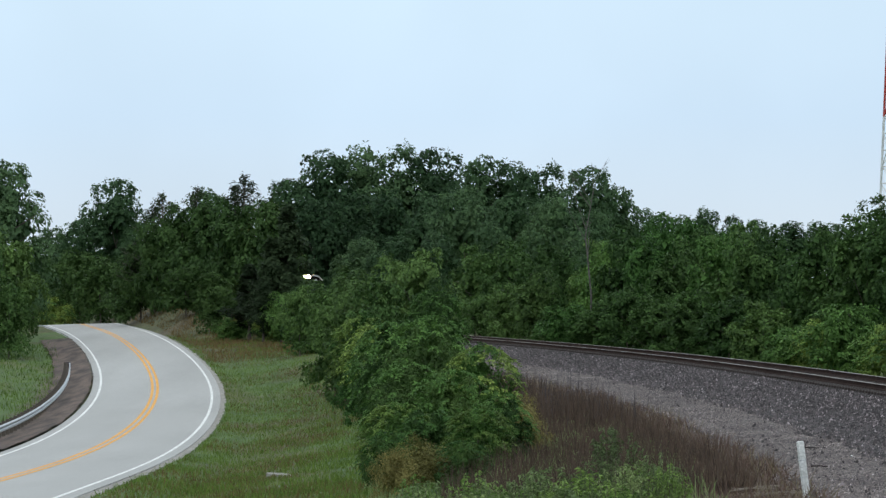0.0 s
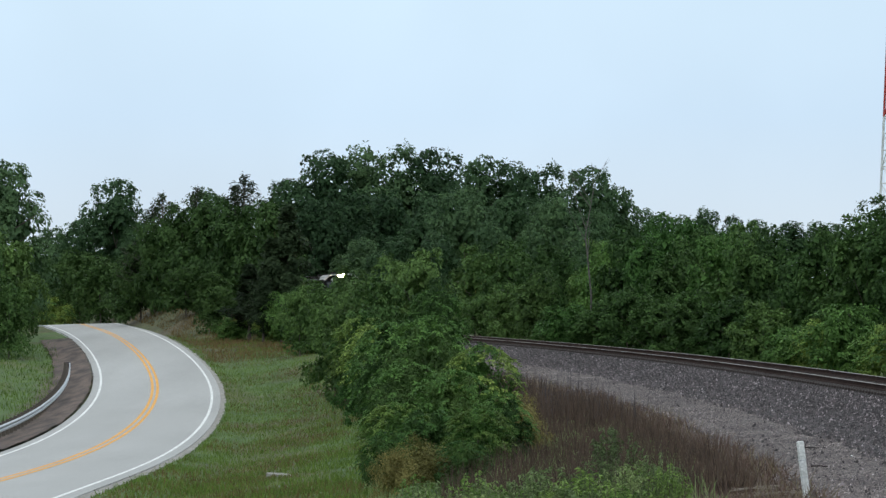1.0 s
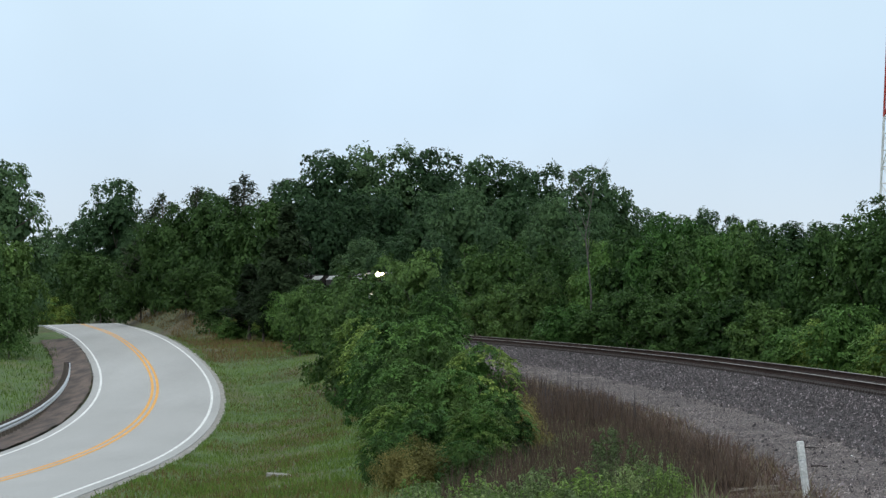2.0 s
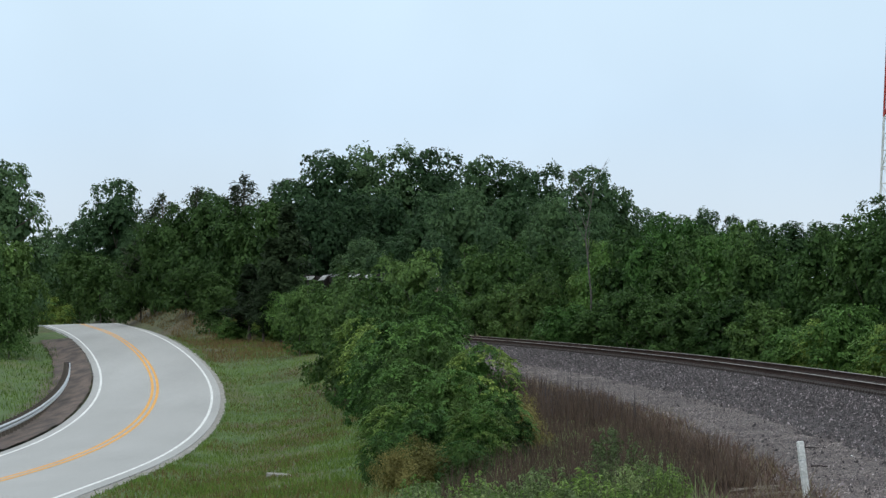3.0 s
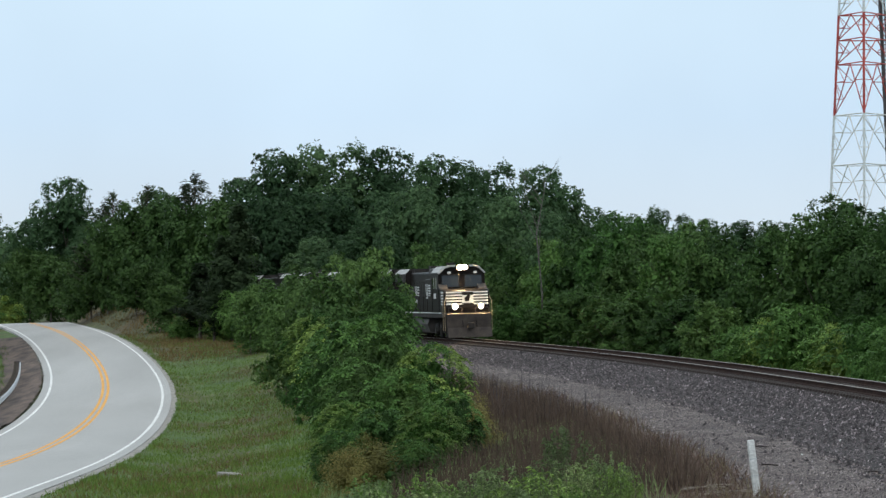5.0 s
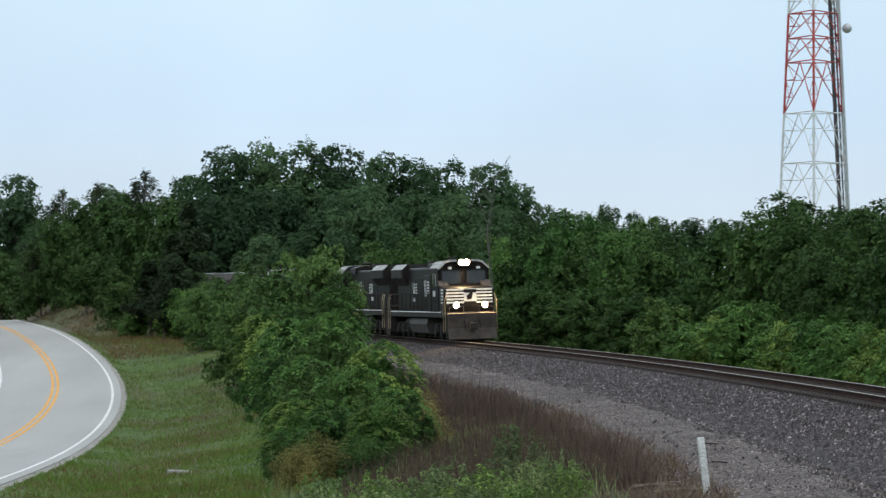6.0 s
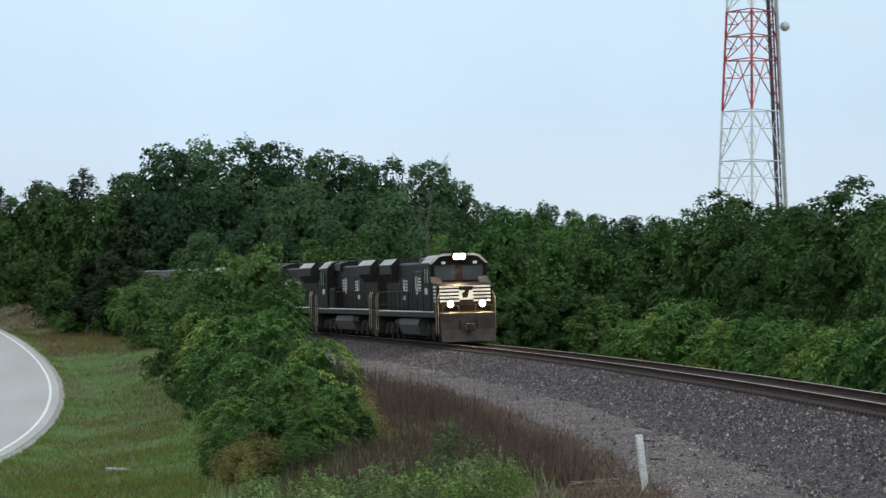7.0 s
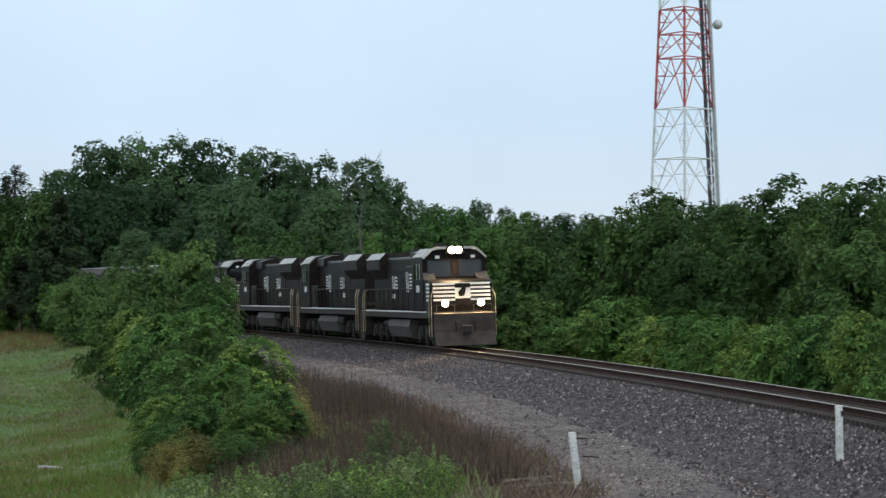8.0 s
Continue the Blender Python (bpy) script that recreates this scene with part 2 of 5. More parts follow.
def track(s):
    """Place on the railway's centre line, at the rail head, and its angle."""
    return np.interp(s, TS, TX), np.interp(s, TS, TY), np.interp(s, TS, TZ), np.interp(s, TS, TA)


# road: arc length growing away
RS = np.arange(0.0, 341.0, 1.0)
RK = np.interp(RS, [0, 65, 130, 195, 260, 340], [0.001403, 0.000131, 0.001779, 0.000347, 0.000448, 0.002])
RA = -0.022343 + np.r_[0, np.cumsum((RK[1:] + RK[:-1]) / 2)]
RX, RY = integrate(-14.0263, 63.0669, RA, 1.0)
RC = np.polyfit(np.array([0, 52, 104, 156, 208, 260]) / 260, [-2.7372, -3.4927, -3.5565, -1.9669, -0.3601, 0.3733], 5)
RZ = np.polyval(RC, np.minimum(RS, 258) / 260)
RZ = RZ - np.maximum(RS - 258, 0) ** 2 * 0.0006
BANK = 0.0254


def road(s):
    return np.interp(s, RS, RX), np.interp(s, RS, RY), np.interp(s, RS, RZ), np.interp(s, RS, RA)


def ground_z(x, y):
    """Height of the ground sheet: road bed, verge, rail bed and the slopes between them."""
    xr, zr = np.interp(y, RY, RX), np.interp(y, RY, RZ)
    if y < RY[0]:
        xr, zr = RX[0] + 0.02 * (RY[0] - y), RZ[0]
    xt, zt = np.interp(y, TY, TX), np.interp(y, TY, TZ)
    far = min(max((y - 215) / 60, 0), 1)
    near = min(max((62 - y) / 30, 0), 1)
    apron = 7.5 - 3.4 * far
    kx = [xr - 200, xr - 70, xr - 32, xr - 18, xr - 11, xr - 7, xr - 4.3, xr - 4.0, xr + 4.0, xr + 4.3]
    kz = [zr + 12, zr + 7, zr + 3.0, zr + 0.5, zr - 0.1, zr - 0.35, zr - 0.15 - BANK * 4, zr - 0.12 - BANK * 4, zr - 0.12 + BANK * 4, zr + BANK * 4 - 0.04]
    gap = max(xt - apron - xr - 4.3, 2.0)
    edge = zt - 0.98 - float(np.interp(y, TY, RISE))
    for share, rise, drop in ((0.12, 0.06, -0.3), (0.3, 0.12, -0.15), (0.5, 0.3, 0.0), (0.75, 0.72, 0.0), (1.0, 1.0, 0.0)):
        kx.append(xr + 4.3 + gap * share)
        lift = rise + (min(share * 1.6, 1) - rise) * far
        hump = min(max((y - 263) / 32, 0), 1) * (0.7 if share < 0.2 else 2.1 if share < 0.4 else 2.7 if share < 0.9 else 1.6)
        kz.append(zr + (edge - zr) * lift + drop * (1 - far) + hump)
    kx += [xt - 3.4, xt - 2.1, xt + 2.1, xt + 3.6, xt + 6, xt + 12, xt + 30, xt + 90, xt + 200]
    kz += [zt - 0.72, zt - 0.48, zt - 0.5, zt - 1.1, zt - 1.3, zt - 1.2, zt + 0.5, zt + 5, zt + 8]
    kx = np.maximum.accumulate(np.array(kx) + np.arange(len(kx)) * 1e-4)
    return float(np.interp(x, kx, kz))


# ---------------------------------------------------------------- mesh helpers
def mesh_object(name, verts, faces, mat, parent=None, smooth=False):
    me = bpy.data.meshes.new(name)
    me.from_pydata(verts, [], faces)
    me.materials.append(mat)
    if smooth:
        me.shade_smooth()
    ob = new(name, me)
    ob.parent = parent
    return ob


def part(name, bm, mat, parent, label=""):
    me = bpy.data.meshes.new(name)
    bm.to_mesh(me)
    bm.free()
    me.materials.append(mat)
    ob = new(name, me)
    ob.parent = parent
    if label:
        ob["label"] = label
    return ob


def box(bm, x0, x1, y0, y1, z0, z1, bevel=0.0):
    vs = [bm.verts.new((x, y, z)) for x in (x0, x1) for y in (y0, y1) for z in (z0, z1)]
    fs = [bm.faces.new([vs[i] for i in f]) for f in ((0, 1, 3, 2), (4, 6, 7, 5), (0, 4, 5, 1), (2, 3, 7, 6), (0, 2, 6, 4), (1, 5, 7, 3))]
    if bevel:
        es = {e for f in fs for e in f.edges}
        bmesh.ops.bevel(bm, geom=list(es), offset=bevel, segments=2, affect="EDGES", profile=0.5)
    return bm


def cyl(bm, a, b, r, n=8, r2=None):
    a, b = Vector(a), Vector(b)
    d = b - a
    q = d.to_track_quat("Z", "Y").to_matrix().to_4x4()
    bmesh.ops.create_cone(bm, cap_ends=True, segments=n, radius1=r, radius2=r if r2 is None else r2, depth=d.length, matrix=Matrix.Translation((a + b) / 2) @ q)
    return bm


def prism(bm, profile, x0, x1):
    """A side profile of (y, z) pairs, drawn out from x0 to x1."""
    a = [bm.verts.new((x0, y, z)) for y, z in profile]
    b = [bm.verts.new((x1, y, z)) for y, z in profile]
    bm.faces.new(a)
    bm.faces.new(b[::-1])
    for i in range(len(a)):
        j = (i + 1) % len(a)
        bm.faces.new((a[j], a[i], b[i], b[j]))
    bmesh.ops.recalc_face_normals(bm, faces=bm.faces)
    return bm


def ribbon(name, curve_fn, s0, s1, step, offsets, mat, lift, bank=0.0, parent=None, wobble=0.0, smooth=False):
    """A strip that follows a line: offsets are pairs (across, height)."""
    verts, faces = [], []
    ss = np.arange(s0, s1 + 0.01, step)
    rng = np.random.default_rng(5)
    for s in ss:
        x, y, z, a = curve_fn(s)
        w = rng.normal() * wobble
        line = offsets(s) if callable(offsets) else offsets
        tip = bank(s) if callable(bank) else bank
        n = len(line)
        for i, (o, h) in enumerate(line):
            o = o + (w if i in (0, n - 1) else 0)
            verts.append((x + o * math.cos(a), y + o * math.sin(a), z + h + lift + o * tip))
    for i in range(len(ss) - 1):
        for j in range(n - 1):
            faces.append((i * n + j, i * n + j + 1, (i + 1) * n + j + 1, (i + 1) * n + j))
    return mesh_object(name, verts, faces, mat, parent, smooth)

# ---------------------------------------------------------------- ground
def build_ground():
    xs = np.r_[-3000, -1200, -500, -250, -140, -90, np.arange(-64, 46.1, 0.6), 60, 90, 140, 250, 500, 1200, 3000]
    ys = np.r_[-1500, -400, -100, -30, np.arange(0, 40, 8), np.arange(40, 140, 1.5), np.arange(140, 345, 3), 360, 400, 480, 700, 1200, 2500, 4500]
    verts, dry_and_shade = [], []
    for y in ys:
        xt, xr = np.interp(y, TY, TX), np.interp(y, RY, RX)
        for x in xs:
            n = noise.noise(Vector((x * 0.25, y * 0.12, 3)))
            off = abs(x - xr) > 6 and abs(x - xt) > 8.5
            verts.append((x, y, ground_z(x, y) + ((0.035 if 0 < x - xr < 16 else 0.12) * n if off else 0)))
            side = xt - x
            d = min(max((side - 3) / 2, 0), 1) * min(max((15 + 2 * n - side) / 4, 0), 1) * (1 if y < 190 else 0)
            # road bank: brown grass, with the trees' shade painted in as more brown
            bank = min(max((y - 215) / 40, 0), 1) * (0.55 if 4 < x - xr < 16 else 0)
            left = 0.7 if -7.5 < x - xr < -4 and 110 < y < 215 else 0
            # strip beneath the trackside shrubs, browned to darken it as their shade would
            thicket = min(max((-side - 2.5) / 1.5, 0), 1) * min(max((8 + side) / 2, 0), 1)
            dry_and_shade.append(max(d, bank, left, thicket))
    w = len(xs)
    faces = [(j * w + i, j * w + i + 1, (j + 1) * w + i + 1, (j + 1) * w + i) for j in range(len(ys) - 1) for i in range(w - 1)]
    ob = mesh_object("ground", verts, faces, GROUND, smooth=True)
    at = ob.data.attributes.new("dry_and_shade", "FLOAT", "POINT")
    at.data.foreach_set("value", np.array(dry_and_shade, dtype=np.float32))
    return tagged(ob, "uneven grassy ground with green and straw-brown patches", "ground", kind="structure")


build_ground()

# ---------------------------------------------------------------- road
road_ob = ribbon("road", road, 0, 330, 1.0, [(-3.98, -0.14), (-3.95, 0), (0, 0.03), (3.95, 0), (3.98, -0.14)], CONCRETE, 0, BANK, wobble=0.04)
tagged(road_ob, "pale grey two-lane road curving uphill between grass verges", "road", kind="structure")
for o, mat, wide, nm in ((-3.45, WHITE_LINE, 0.15, "white edge line"), (3.45, WHITE_LINE, 0.15, "white edge line"), (-0.16, YELLOW_LINE, 0.17, "orange-yellow centre line"), (0.16, YELLOW_LINE, 0.17, "orange-yellow centre line")):
    h = 0.03 * (1 - abs(o) / 3.95) + 0.006
    line = ribbon("road_line", road, 0, 330, 1.0, [(o - wide / 2, h), (o + wide / 2, h)], mat, 0, BANK, road_ob)
    line["label"] = nm

# ---------------------------------------------------------------- railway
ballast = ribbon("ballast_bed", track, -120, 330, 1.5, bed([(-7.7, -0.98), (-7.2, -0.84), (-5.2, -0.74), (-3.4, -0.62), (-2.3, -0.43), (-1.4, -0.34), (-1.2, -0.27), (1.2, -0.26), (1.4, -0.33), (2.2, -0.42), (3.7, -0.95)]), BALLAST, 0, wobble=0.1, smooth=True)
apron = ribbon("gravel_apron", track, -120, 200, 1.5, bed([(-7.9, -1.1), (-7.3, -0.845), (-6.4, -0.79), (-5.4, -0.742)]), APRON, 0.012, wobble=0.25, smooth=True)
tagged(apron, "pale tan gravel apron along the foot of the ballast", "gravel", kind="structure")
tagged(ballast, "grey crushed-stone ballast bed with a broad gravel apron", "ballast", kind="structure")
for o in (-0.7525, 0.7525):
    rail = ribbon("rail", track, -120, 330, 1.5, [(o - 0.075, -0.17), (o - 0.07, -0.15), (o - 0.012, -0.13), (o - 0.012, -0.045), (o - 0.036, -0.035), (o - 0.036, -0.002), (o + 0.036, -0.002), (o + 0.036, -0.035), (o + 0.012, -0.045), (o + 0.012, -0.13), (o + 0.07, -0.15), (o + 0.075, -0.17)], RUST, 0, cant)
    tagged(rail, "rust-brown steel rail with a polished head", "rail", "rails of the track", "structure")
    top = ribbon("rail_head", track, -120, 330, 1.5, [(o - 0.039, -0.009), (o - 0.037, 0.002), (o + 0.037, 0.002), (o + 0.039, -0.009)], RAIL_TOP, 0, cant, rail)
    top["label"] = "polished running surface"

# ---------------------------------------------------------------- trees and shrubs
def leaf_mesh(name, points, outward, size, mat, rng, droop=0.25, slim=0.3, big=None, ways=None):
    """Leaves as small folded blades, one at each point."""
    n = len(points)
    normal = outward * 0.95 + rng.normal(0, 0.4, (n, 3)) + np.array([0, 0, 0.45])
    normal /= np.linalg.norm(normal, axis=1)[:, None]
    way = np.cross(normal, rng.normal(0, 1, (n, 3))) + outward * 0.3
    way[:, 2] -= droop
    if ways is not None:
        way = ways + rng.normal(0, 0.12, (n, 3))
        normal = outward + rng.normal(0, 0.2, (n, 3))
        normal /= np.linalg.norm(normal, axis=1)[:, None]
    way -= normal * (way * normal).sum(1)[:, None]
    way /= np.linalg.norm(way, axis=1)[:, None]
    side = np.cross(normal, way)
    L = (size * rng.uniform(0.6, 1.35, n) * (1.0 if big is None else np.where(big, 2.0, 1.0)))[:, None]
    fold = normal * L * 0.1
    v = np.empty((n, 4, 3))
    v[:, 0] = points
    v[:, 1] = points + way * L * 0.5 + side * L * slim + fold
    v[:, 2] = points + way * L - normal * L * 0.12
    v[:, 3] = points + way * L * 0.5 - side * L * slim + fold
    idx = (np.arange(n) * 4)[:, None, None] + np.array([[0, 1, 2], [0, 2, 3]])[None]
    me = bpy.data.meshes.new(name)
    me.vertices.add(n * 4)
    me.vertices.foreach_set("co", v.ravel())
    me.loops.add(n * 6)
    me.loops.foreach_set("vertex_index", idx.ravel().astype(np.int32))
    me.polygons.add(n * 2)
    me.polygons.foreach_set("loop_start", np.arange(0, n * 6, 3, dtype=np.int32))
    me.materials.append(mat)
    me.update(calc_edges=True)
    me.validate()
    return me


def crown_points(rng, h, w, low, lobes, count, lobe_size=0.1, spray=0.05, masses=9, reach=(0.6, 1.0)):
    """Leaf places: a few big leaf masses, lobes over the masses, sprays on the lobes, leaves round the sprays."""
    pts, outs = [], []
    each = max(lobes // masses, 3)
    per = count // (masses * each)
    for j in range(masses):
        t = (j + 0.5 + rng.uniform(-0.3, 0.3)) / masses
        a0 = j * 2.4 + rng.uniform(-0.5, 0.5)
        prof = (1 - max(2 * t - 1, 0) ** 2.2 * 0.97) ** 0.5 * (0.85 + 0.15 * min(t / 0.3, 1))
        big = w * 0.25 * rng.uniform(0.8, 1.2)
        away = max(w / 2 * prof - big * rng.uniform(0.8, 1.1), 0)
        c0 = np.array([math.cos(a0) * away, math.sin(a0) * away, low + big * 0.35 + t * (h - low - big * 1.2)])
        for i in range(each):
            d = rng.normal(0, 1, 3) + np.array([math.cos(a0), math.sin(a0), 0.5]) * 0.35
            d /= np.linalg.norm(d)
            if d[2] < -0.45:
                d[2] *= -0.6
            c = c0 + d * big * np.array([1, 1, 0.85]) * rng.uniform(*reach)
            rad = w * lobe_size * rng.uniform(0.75, 1.3)
            m = max(per // 4, 4)
            e = d * 0.85 + rng.normal(0, 0.62, (m, 3)) + np.array([0, 0, 0.25])
            e /= np.linalg.norm(e, axis=1)[:, None]
            tips = c + e * rad * rng.uniform(0.72, 1.0, (m, 1))
            pick = rng.integers(0, m, per)
            pts.append(tips[pick] + rng.normal(0, 1, (per, 3)) * w * spray * np.array([0.6, 0.6, 0.35]))
            outs.append(e[pick])
    p, o = np.vstack(pts), np.vstack(outs)
    p[:, 2] = np.maximum(p[:, 2], 0.05 + rng.uniform(0, 0.3, len(p)))
    return p, o


def frond_points(rng, h, w, count, length):
    """Arching feathered fronds on the upper side of a bush: places, outward and lengthwise directions of their leaflets."""
    pts, outs, ways = [], [], []
    for k in range(count):
        a = rng.uniform(0, 6.28)
        t = rng.uniform(0.35, 1.0)
        r = w / 2 * (1 - max(2 * t - 1, 0) ** 2.2) ** 0.5 * rng.uniform(0.75, 0.98)
        base = np.array([math.cos(a) * r, math.sin(a) * r, h * (0.1 + 0.86 * t)])
        b = a + rng.uniform(-0.9, 0.9)
        out = np.array([math.cos(b), math.sin(b), 0.0])
        side = np.array([-math.sin(b), math.cos(b), 0.0])
        ln = length * rng.uniform(0.7, 1.3)
        for i in range(10):
            u = (i + 1) / 10
            p = base + out * ln * u + np.array([0, 0, ln * (0.55 * u - 0.75 * u * u)])
            for sg in (-1, 1):
                pts.append(p)
                outs.append(np.array([0, 0, 1.0]) + out * 0.3)
                ways.append(side * sg + out * 0.45 + np.array([0, 0, -0.3]))
    return np.array(pts), np.array(outs), np.array(ways)


def limbs(bm, rng, h, w, low, r, count):
    top = Vector((rng.normal() * w * 0.03, rng.normal() * w * 0.03, h * 0.72))
    cyl(bm, (0, 0, -0.5), (top.x * 0.4, top.y * 0.4, low + 0.1), r, 8, r * 0.75)
    cyl(bm, (top.x * 0.4, top.y * 0.4, low), top, r * 0.75, 7, r * 0.25)
    for i in range(count):
        t = rng.uniform(0.15, 0.85)
        a = rng.uniform(0, 6.28)
        s = Vector((top.x * 0.4, top.y * 0.4, low)).lerp(top, t)
        reach = w * rng.uniform(0.25, 0.42) * (1 - 0.4 * t)
        e = s + Vector((math.cos(a) * reach, math.sin(a) * reach, reach * rng.uniform(0.4, 0.9)))
        cyl(bm, s, e, r * 0.35, 5, r * 0.1)


def broadleaf(name, seed, h, w, low, leaf, count, lobes, mat, label, category="tree", lobe_size=0.1, spray=0.05, r=None, slim=0.3, masses=9, fronds=0, frond_mat=None, reach=(0.6, 1.0)):
    rng = np.random.default_rng(seed)
    root = tagged(new(name), label, category)
    bm = bmesh.new()
    limbs(bm, rng, h, w, max(low, 0.4), r or h * 0.016, 7)
    part("trunk", bm, BARK, root)
    p, o = crown_points(rng, h, w, low, lobes, count, lobe_size, spray, masses, reach)
    root["top"] = float(np.percentile(p[:, 2], 99.3)) + leaf * 0.8
    deep = rng.uniform(0, 1, len(p)) < 0.2
    p[deep, :2] *= rng.uniform(0.3, 0.75, (deep.sum(), 1))
    p[deep, 2] = (p[deep, 2] - h * 0.42) * 0.7 + h * 0.42
    me = leaf_mesh("crown", p, o, leaf, mat, rng, slim=slim, big=deep)
    crown = new("crown", me)
    crown.parent = root
    if fronds:
        p, o, ways = frond_points(rng, h, w, fronds, leaf * 5.0)
        ob = new("fronds", leaf_mesh("fronds", p, o, leaf * 1.3, frond_mat or LEAF_BRIGHT, rng, slim=0.27, ways=ways))
        ob.parent = root
        tagged(ob, "arching feathered green fronds", kind="stuff")
    return root


def cedar(name, seed, h, w, leaf, count, mat, label):
    rng = np.random.default_rng(seed)
    root = tagged(new(name), label, "tree")
    bm = bmesh.new()
    cyl(bm, (0, 0, -0.5), (0, 0, h * 0.97), h * 0.016, 7, 0.02)
    part("trunk", bm, BARK, root)
    m = 90
    t = rng.uniform(0.04, 1.0, m) ** 0.85
    a = rng.uniform(0, 6.28, m)
    r = w / 2 * (1 - t) ** 0.95 * rng.uniform(0.4, 1.3, m) + 0.08
    pick = rng.integers(0, m, count)
    f = rng.uniform(0.25, 1, count)
    p = np.c_[np.cos(a[pick]) * r[pick] * f, np.sin(a[pick]) * r[pick] * f, h * 0.94 * t[pick] + f * r[pick] * 0.75 + 0.1]
    p += rng.normal(0, 0.03 * w, (count, 3))
    o = np.c_[np.cos(a[pick]), np.sin(a[pick]), np.full(count, 0.7)]
    crown = new("crown", leaf_mesh("crown", p, o, leaf, mat, rng, droop=-0.4, slim=0.26))
    crown.parent = root
    return root


def spire(name, seed, h, w, leaf, mat, label):
    """An open, spiky conifer: rising branches round a straight stem, each clad in short sprays."""
    rng = np.random.default_rng(seed)
    root = tagged(new(name), label, "tree")
    bm = bmesh.new()
    cyl(bm, (0, 0, -0.5), (0, 0, h * 0.98), h * 0.014, 7, 0.015)
    pts, outs = [], []
    for k in range(80):
        u = (k + rng.uniform(0, 1)) / 80
        z = h * (0.06 + 0.9 * u)
        a = k * 2.4 + rng.uniform(-0.6, 0.6)
        ln = w / 2 * (1 - u) ** 0.7 * rng.uniform(0.45, 1.15) + 0.12
        way = np.array([math.cos(a), math.sin(a), rng.uniform(0.55, 1.1)])
        tip = np.array([0, 0, z]) + way * ln
        cyl(bm, (0, 0, z), tip, 0.03, 4, 0.008)
        n = int(10 + 26 * ln)
        f = rng.uniform(0.1, 1.0, n)[:, None] ** 0.7
        pts.append(np.array([0, 0, z]) + way * ln * f + rng.normal(0, 0.04 + 0.03 * ln, (n, 3)))
        outs.append(np.tile(way / np.linalg.norm(way), (n, 1)))
    for k in range(30):
        pts.append(np.array([[0, 0, h * rng.uniform(0.9, 1.0)]]) + rng.normal(0, 0.04, (1, 3)))
        outs.append(np.array([[0, 0, 1.0]]))
    part("trunk", bm, BARK, root)
    crown = new("crown", leaf_mesh("crown", np.vstack(pts), np.vstack(outs), leaf, mat, rng, droop=-0.5, slim=0.16))
    crown.parent = root
    return root


def stalky_weed(name, seed, h, w, leaf, stems, mat, label):
    """A loose clump of upright stems with narrow leaves set round them and tighter at the tips."""
    rng = np.random.default_rng(seed)
    root = tagged(new(name), label, "weed")
    bm = bmesh.new()
    pts, outs, ways = [], [], []
    for k in range(stems):
        a, r = rng.uniform(0, 6.28), w / 2 * rng.uniform(0, 1) ** 0.6
        foot = np.array([math.cos(a) * r, math.sin(a) * r, 0.0])
        tall = h * rng.uniform(0.55, 1.0) * (1 - 0.35 * (2 * r / w) ** 2)
        tip = foot + np.array([foot[0] * 0.3 + rng.normal() * 0.06, foot[1] * 0.3 + rng.normal() * 0.06, tall])
        cyl(bm, foot - np.array([0, 0, 0.1]), tip, 0.006, 4, 0.003)
        for i in range(34):
            u = 1 - rng.uniform(0, 0.95) ** 1.5
            b = i * 2.4 + rng.uniform(-0.3, 0.3)
            out = np.array([math.cos(b), math.sin(b), 0.0])
            pts.append(foot + (tip - foot) * u)
            ways.append(out + np.array([0, 0, 0.9 * u - 0.1]))
            outs.append(np.array([0, 0, 0.8]) + out * 0.15)
    part("stem", bm, BARK, root)
    leaves = new("leaves", leaf_mesh("leaves", np.array(pts), np.array(outs), leaf, mat, rng, slim=0.17, ways=np.array(ways)))
    leaves.parent = root
    return root


def place(template, x, y, h, w, turn=0.0, sink=0.0):
    """A copy of a template at x, y, with its height and width in metres."""
    th, tw = template["tall"], template["wide"]
    sc = Matrix.Diagonal((w / tw, w / tw, h / th, 1))
    return copy_thing(template, Matrix.Translation((x, y, ground_z(x, y) - sink)) @ pose(0, 0, 0, 0, 0, turn) @ sc)


def template(ob, h, w):
    ob["tall"], ob["wide"] = (ob["top"] if "top" in ob.keys() else h), w
    return ob


BIG = [template(broadleaf("tree", 11 + i, 15, 11, 0.8, 0.31, 11500, 100, LEAF_HAZY, "tall broad-leaved tree with a dense dark green crown", "tree", 0.115, 0.02, masses=11, slim=0.42, reach=(0.35, 0.72)), 15, 11) for i in range(4)]
MID = [template(broadleaf("tree", 31 + i, 8, 6.5, 0.0, 0.25, 6200, 76, (LEAF_MID, LEAF_MID, LEAF_WOOD, LEAF_MID)[i], "leafy green trackside tree of middle height", "tree", 0.11, 0.03, slim=0.38, reach=(0.5, 0.9)), 8, 6.5) for i in range(4)]
WALL = [template(broadleaf("tree", 61 + i, 8, 5.5, 1.2, 0.23, 8000, 84, (LEAF_WOOD, LEAF_MID, LEAF_WOOD)[i], "slender dark green tree in the thicket behind the track", "tree", 0.12, 0.034, masses=12), 8, 5.5) for i in range(3)]
# bank trees given a darker leaf colour in place of the shade on them
DIM = [template(broadleaf("tree", 41 + i, 8, 6.5, 0.0, 0.27, 6500, 80, LEAF_WOOD, "dark green tree on the bank above the road", "tree", 0.115, 0.03, slim=0.38, reach=(0.4, 0.8)), 8, 6.5) for i in range(3)]
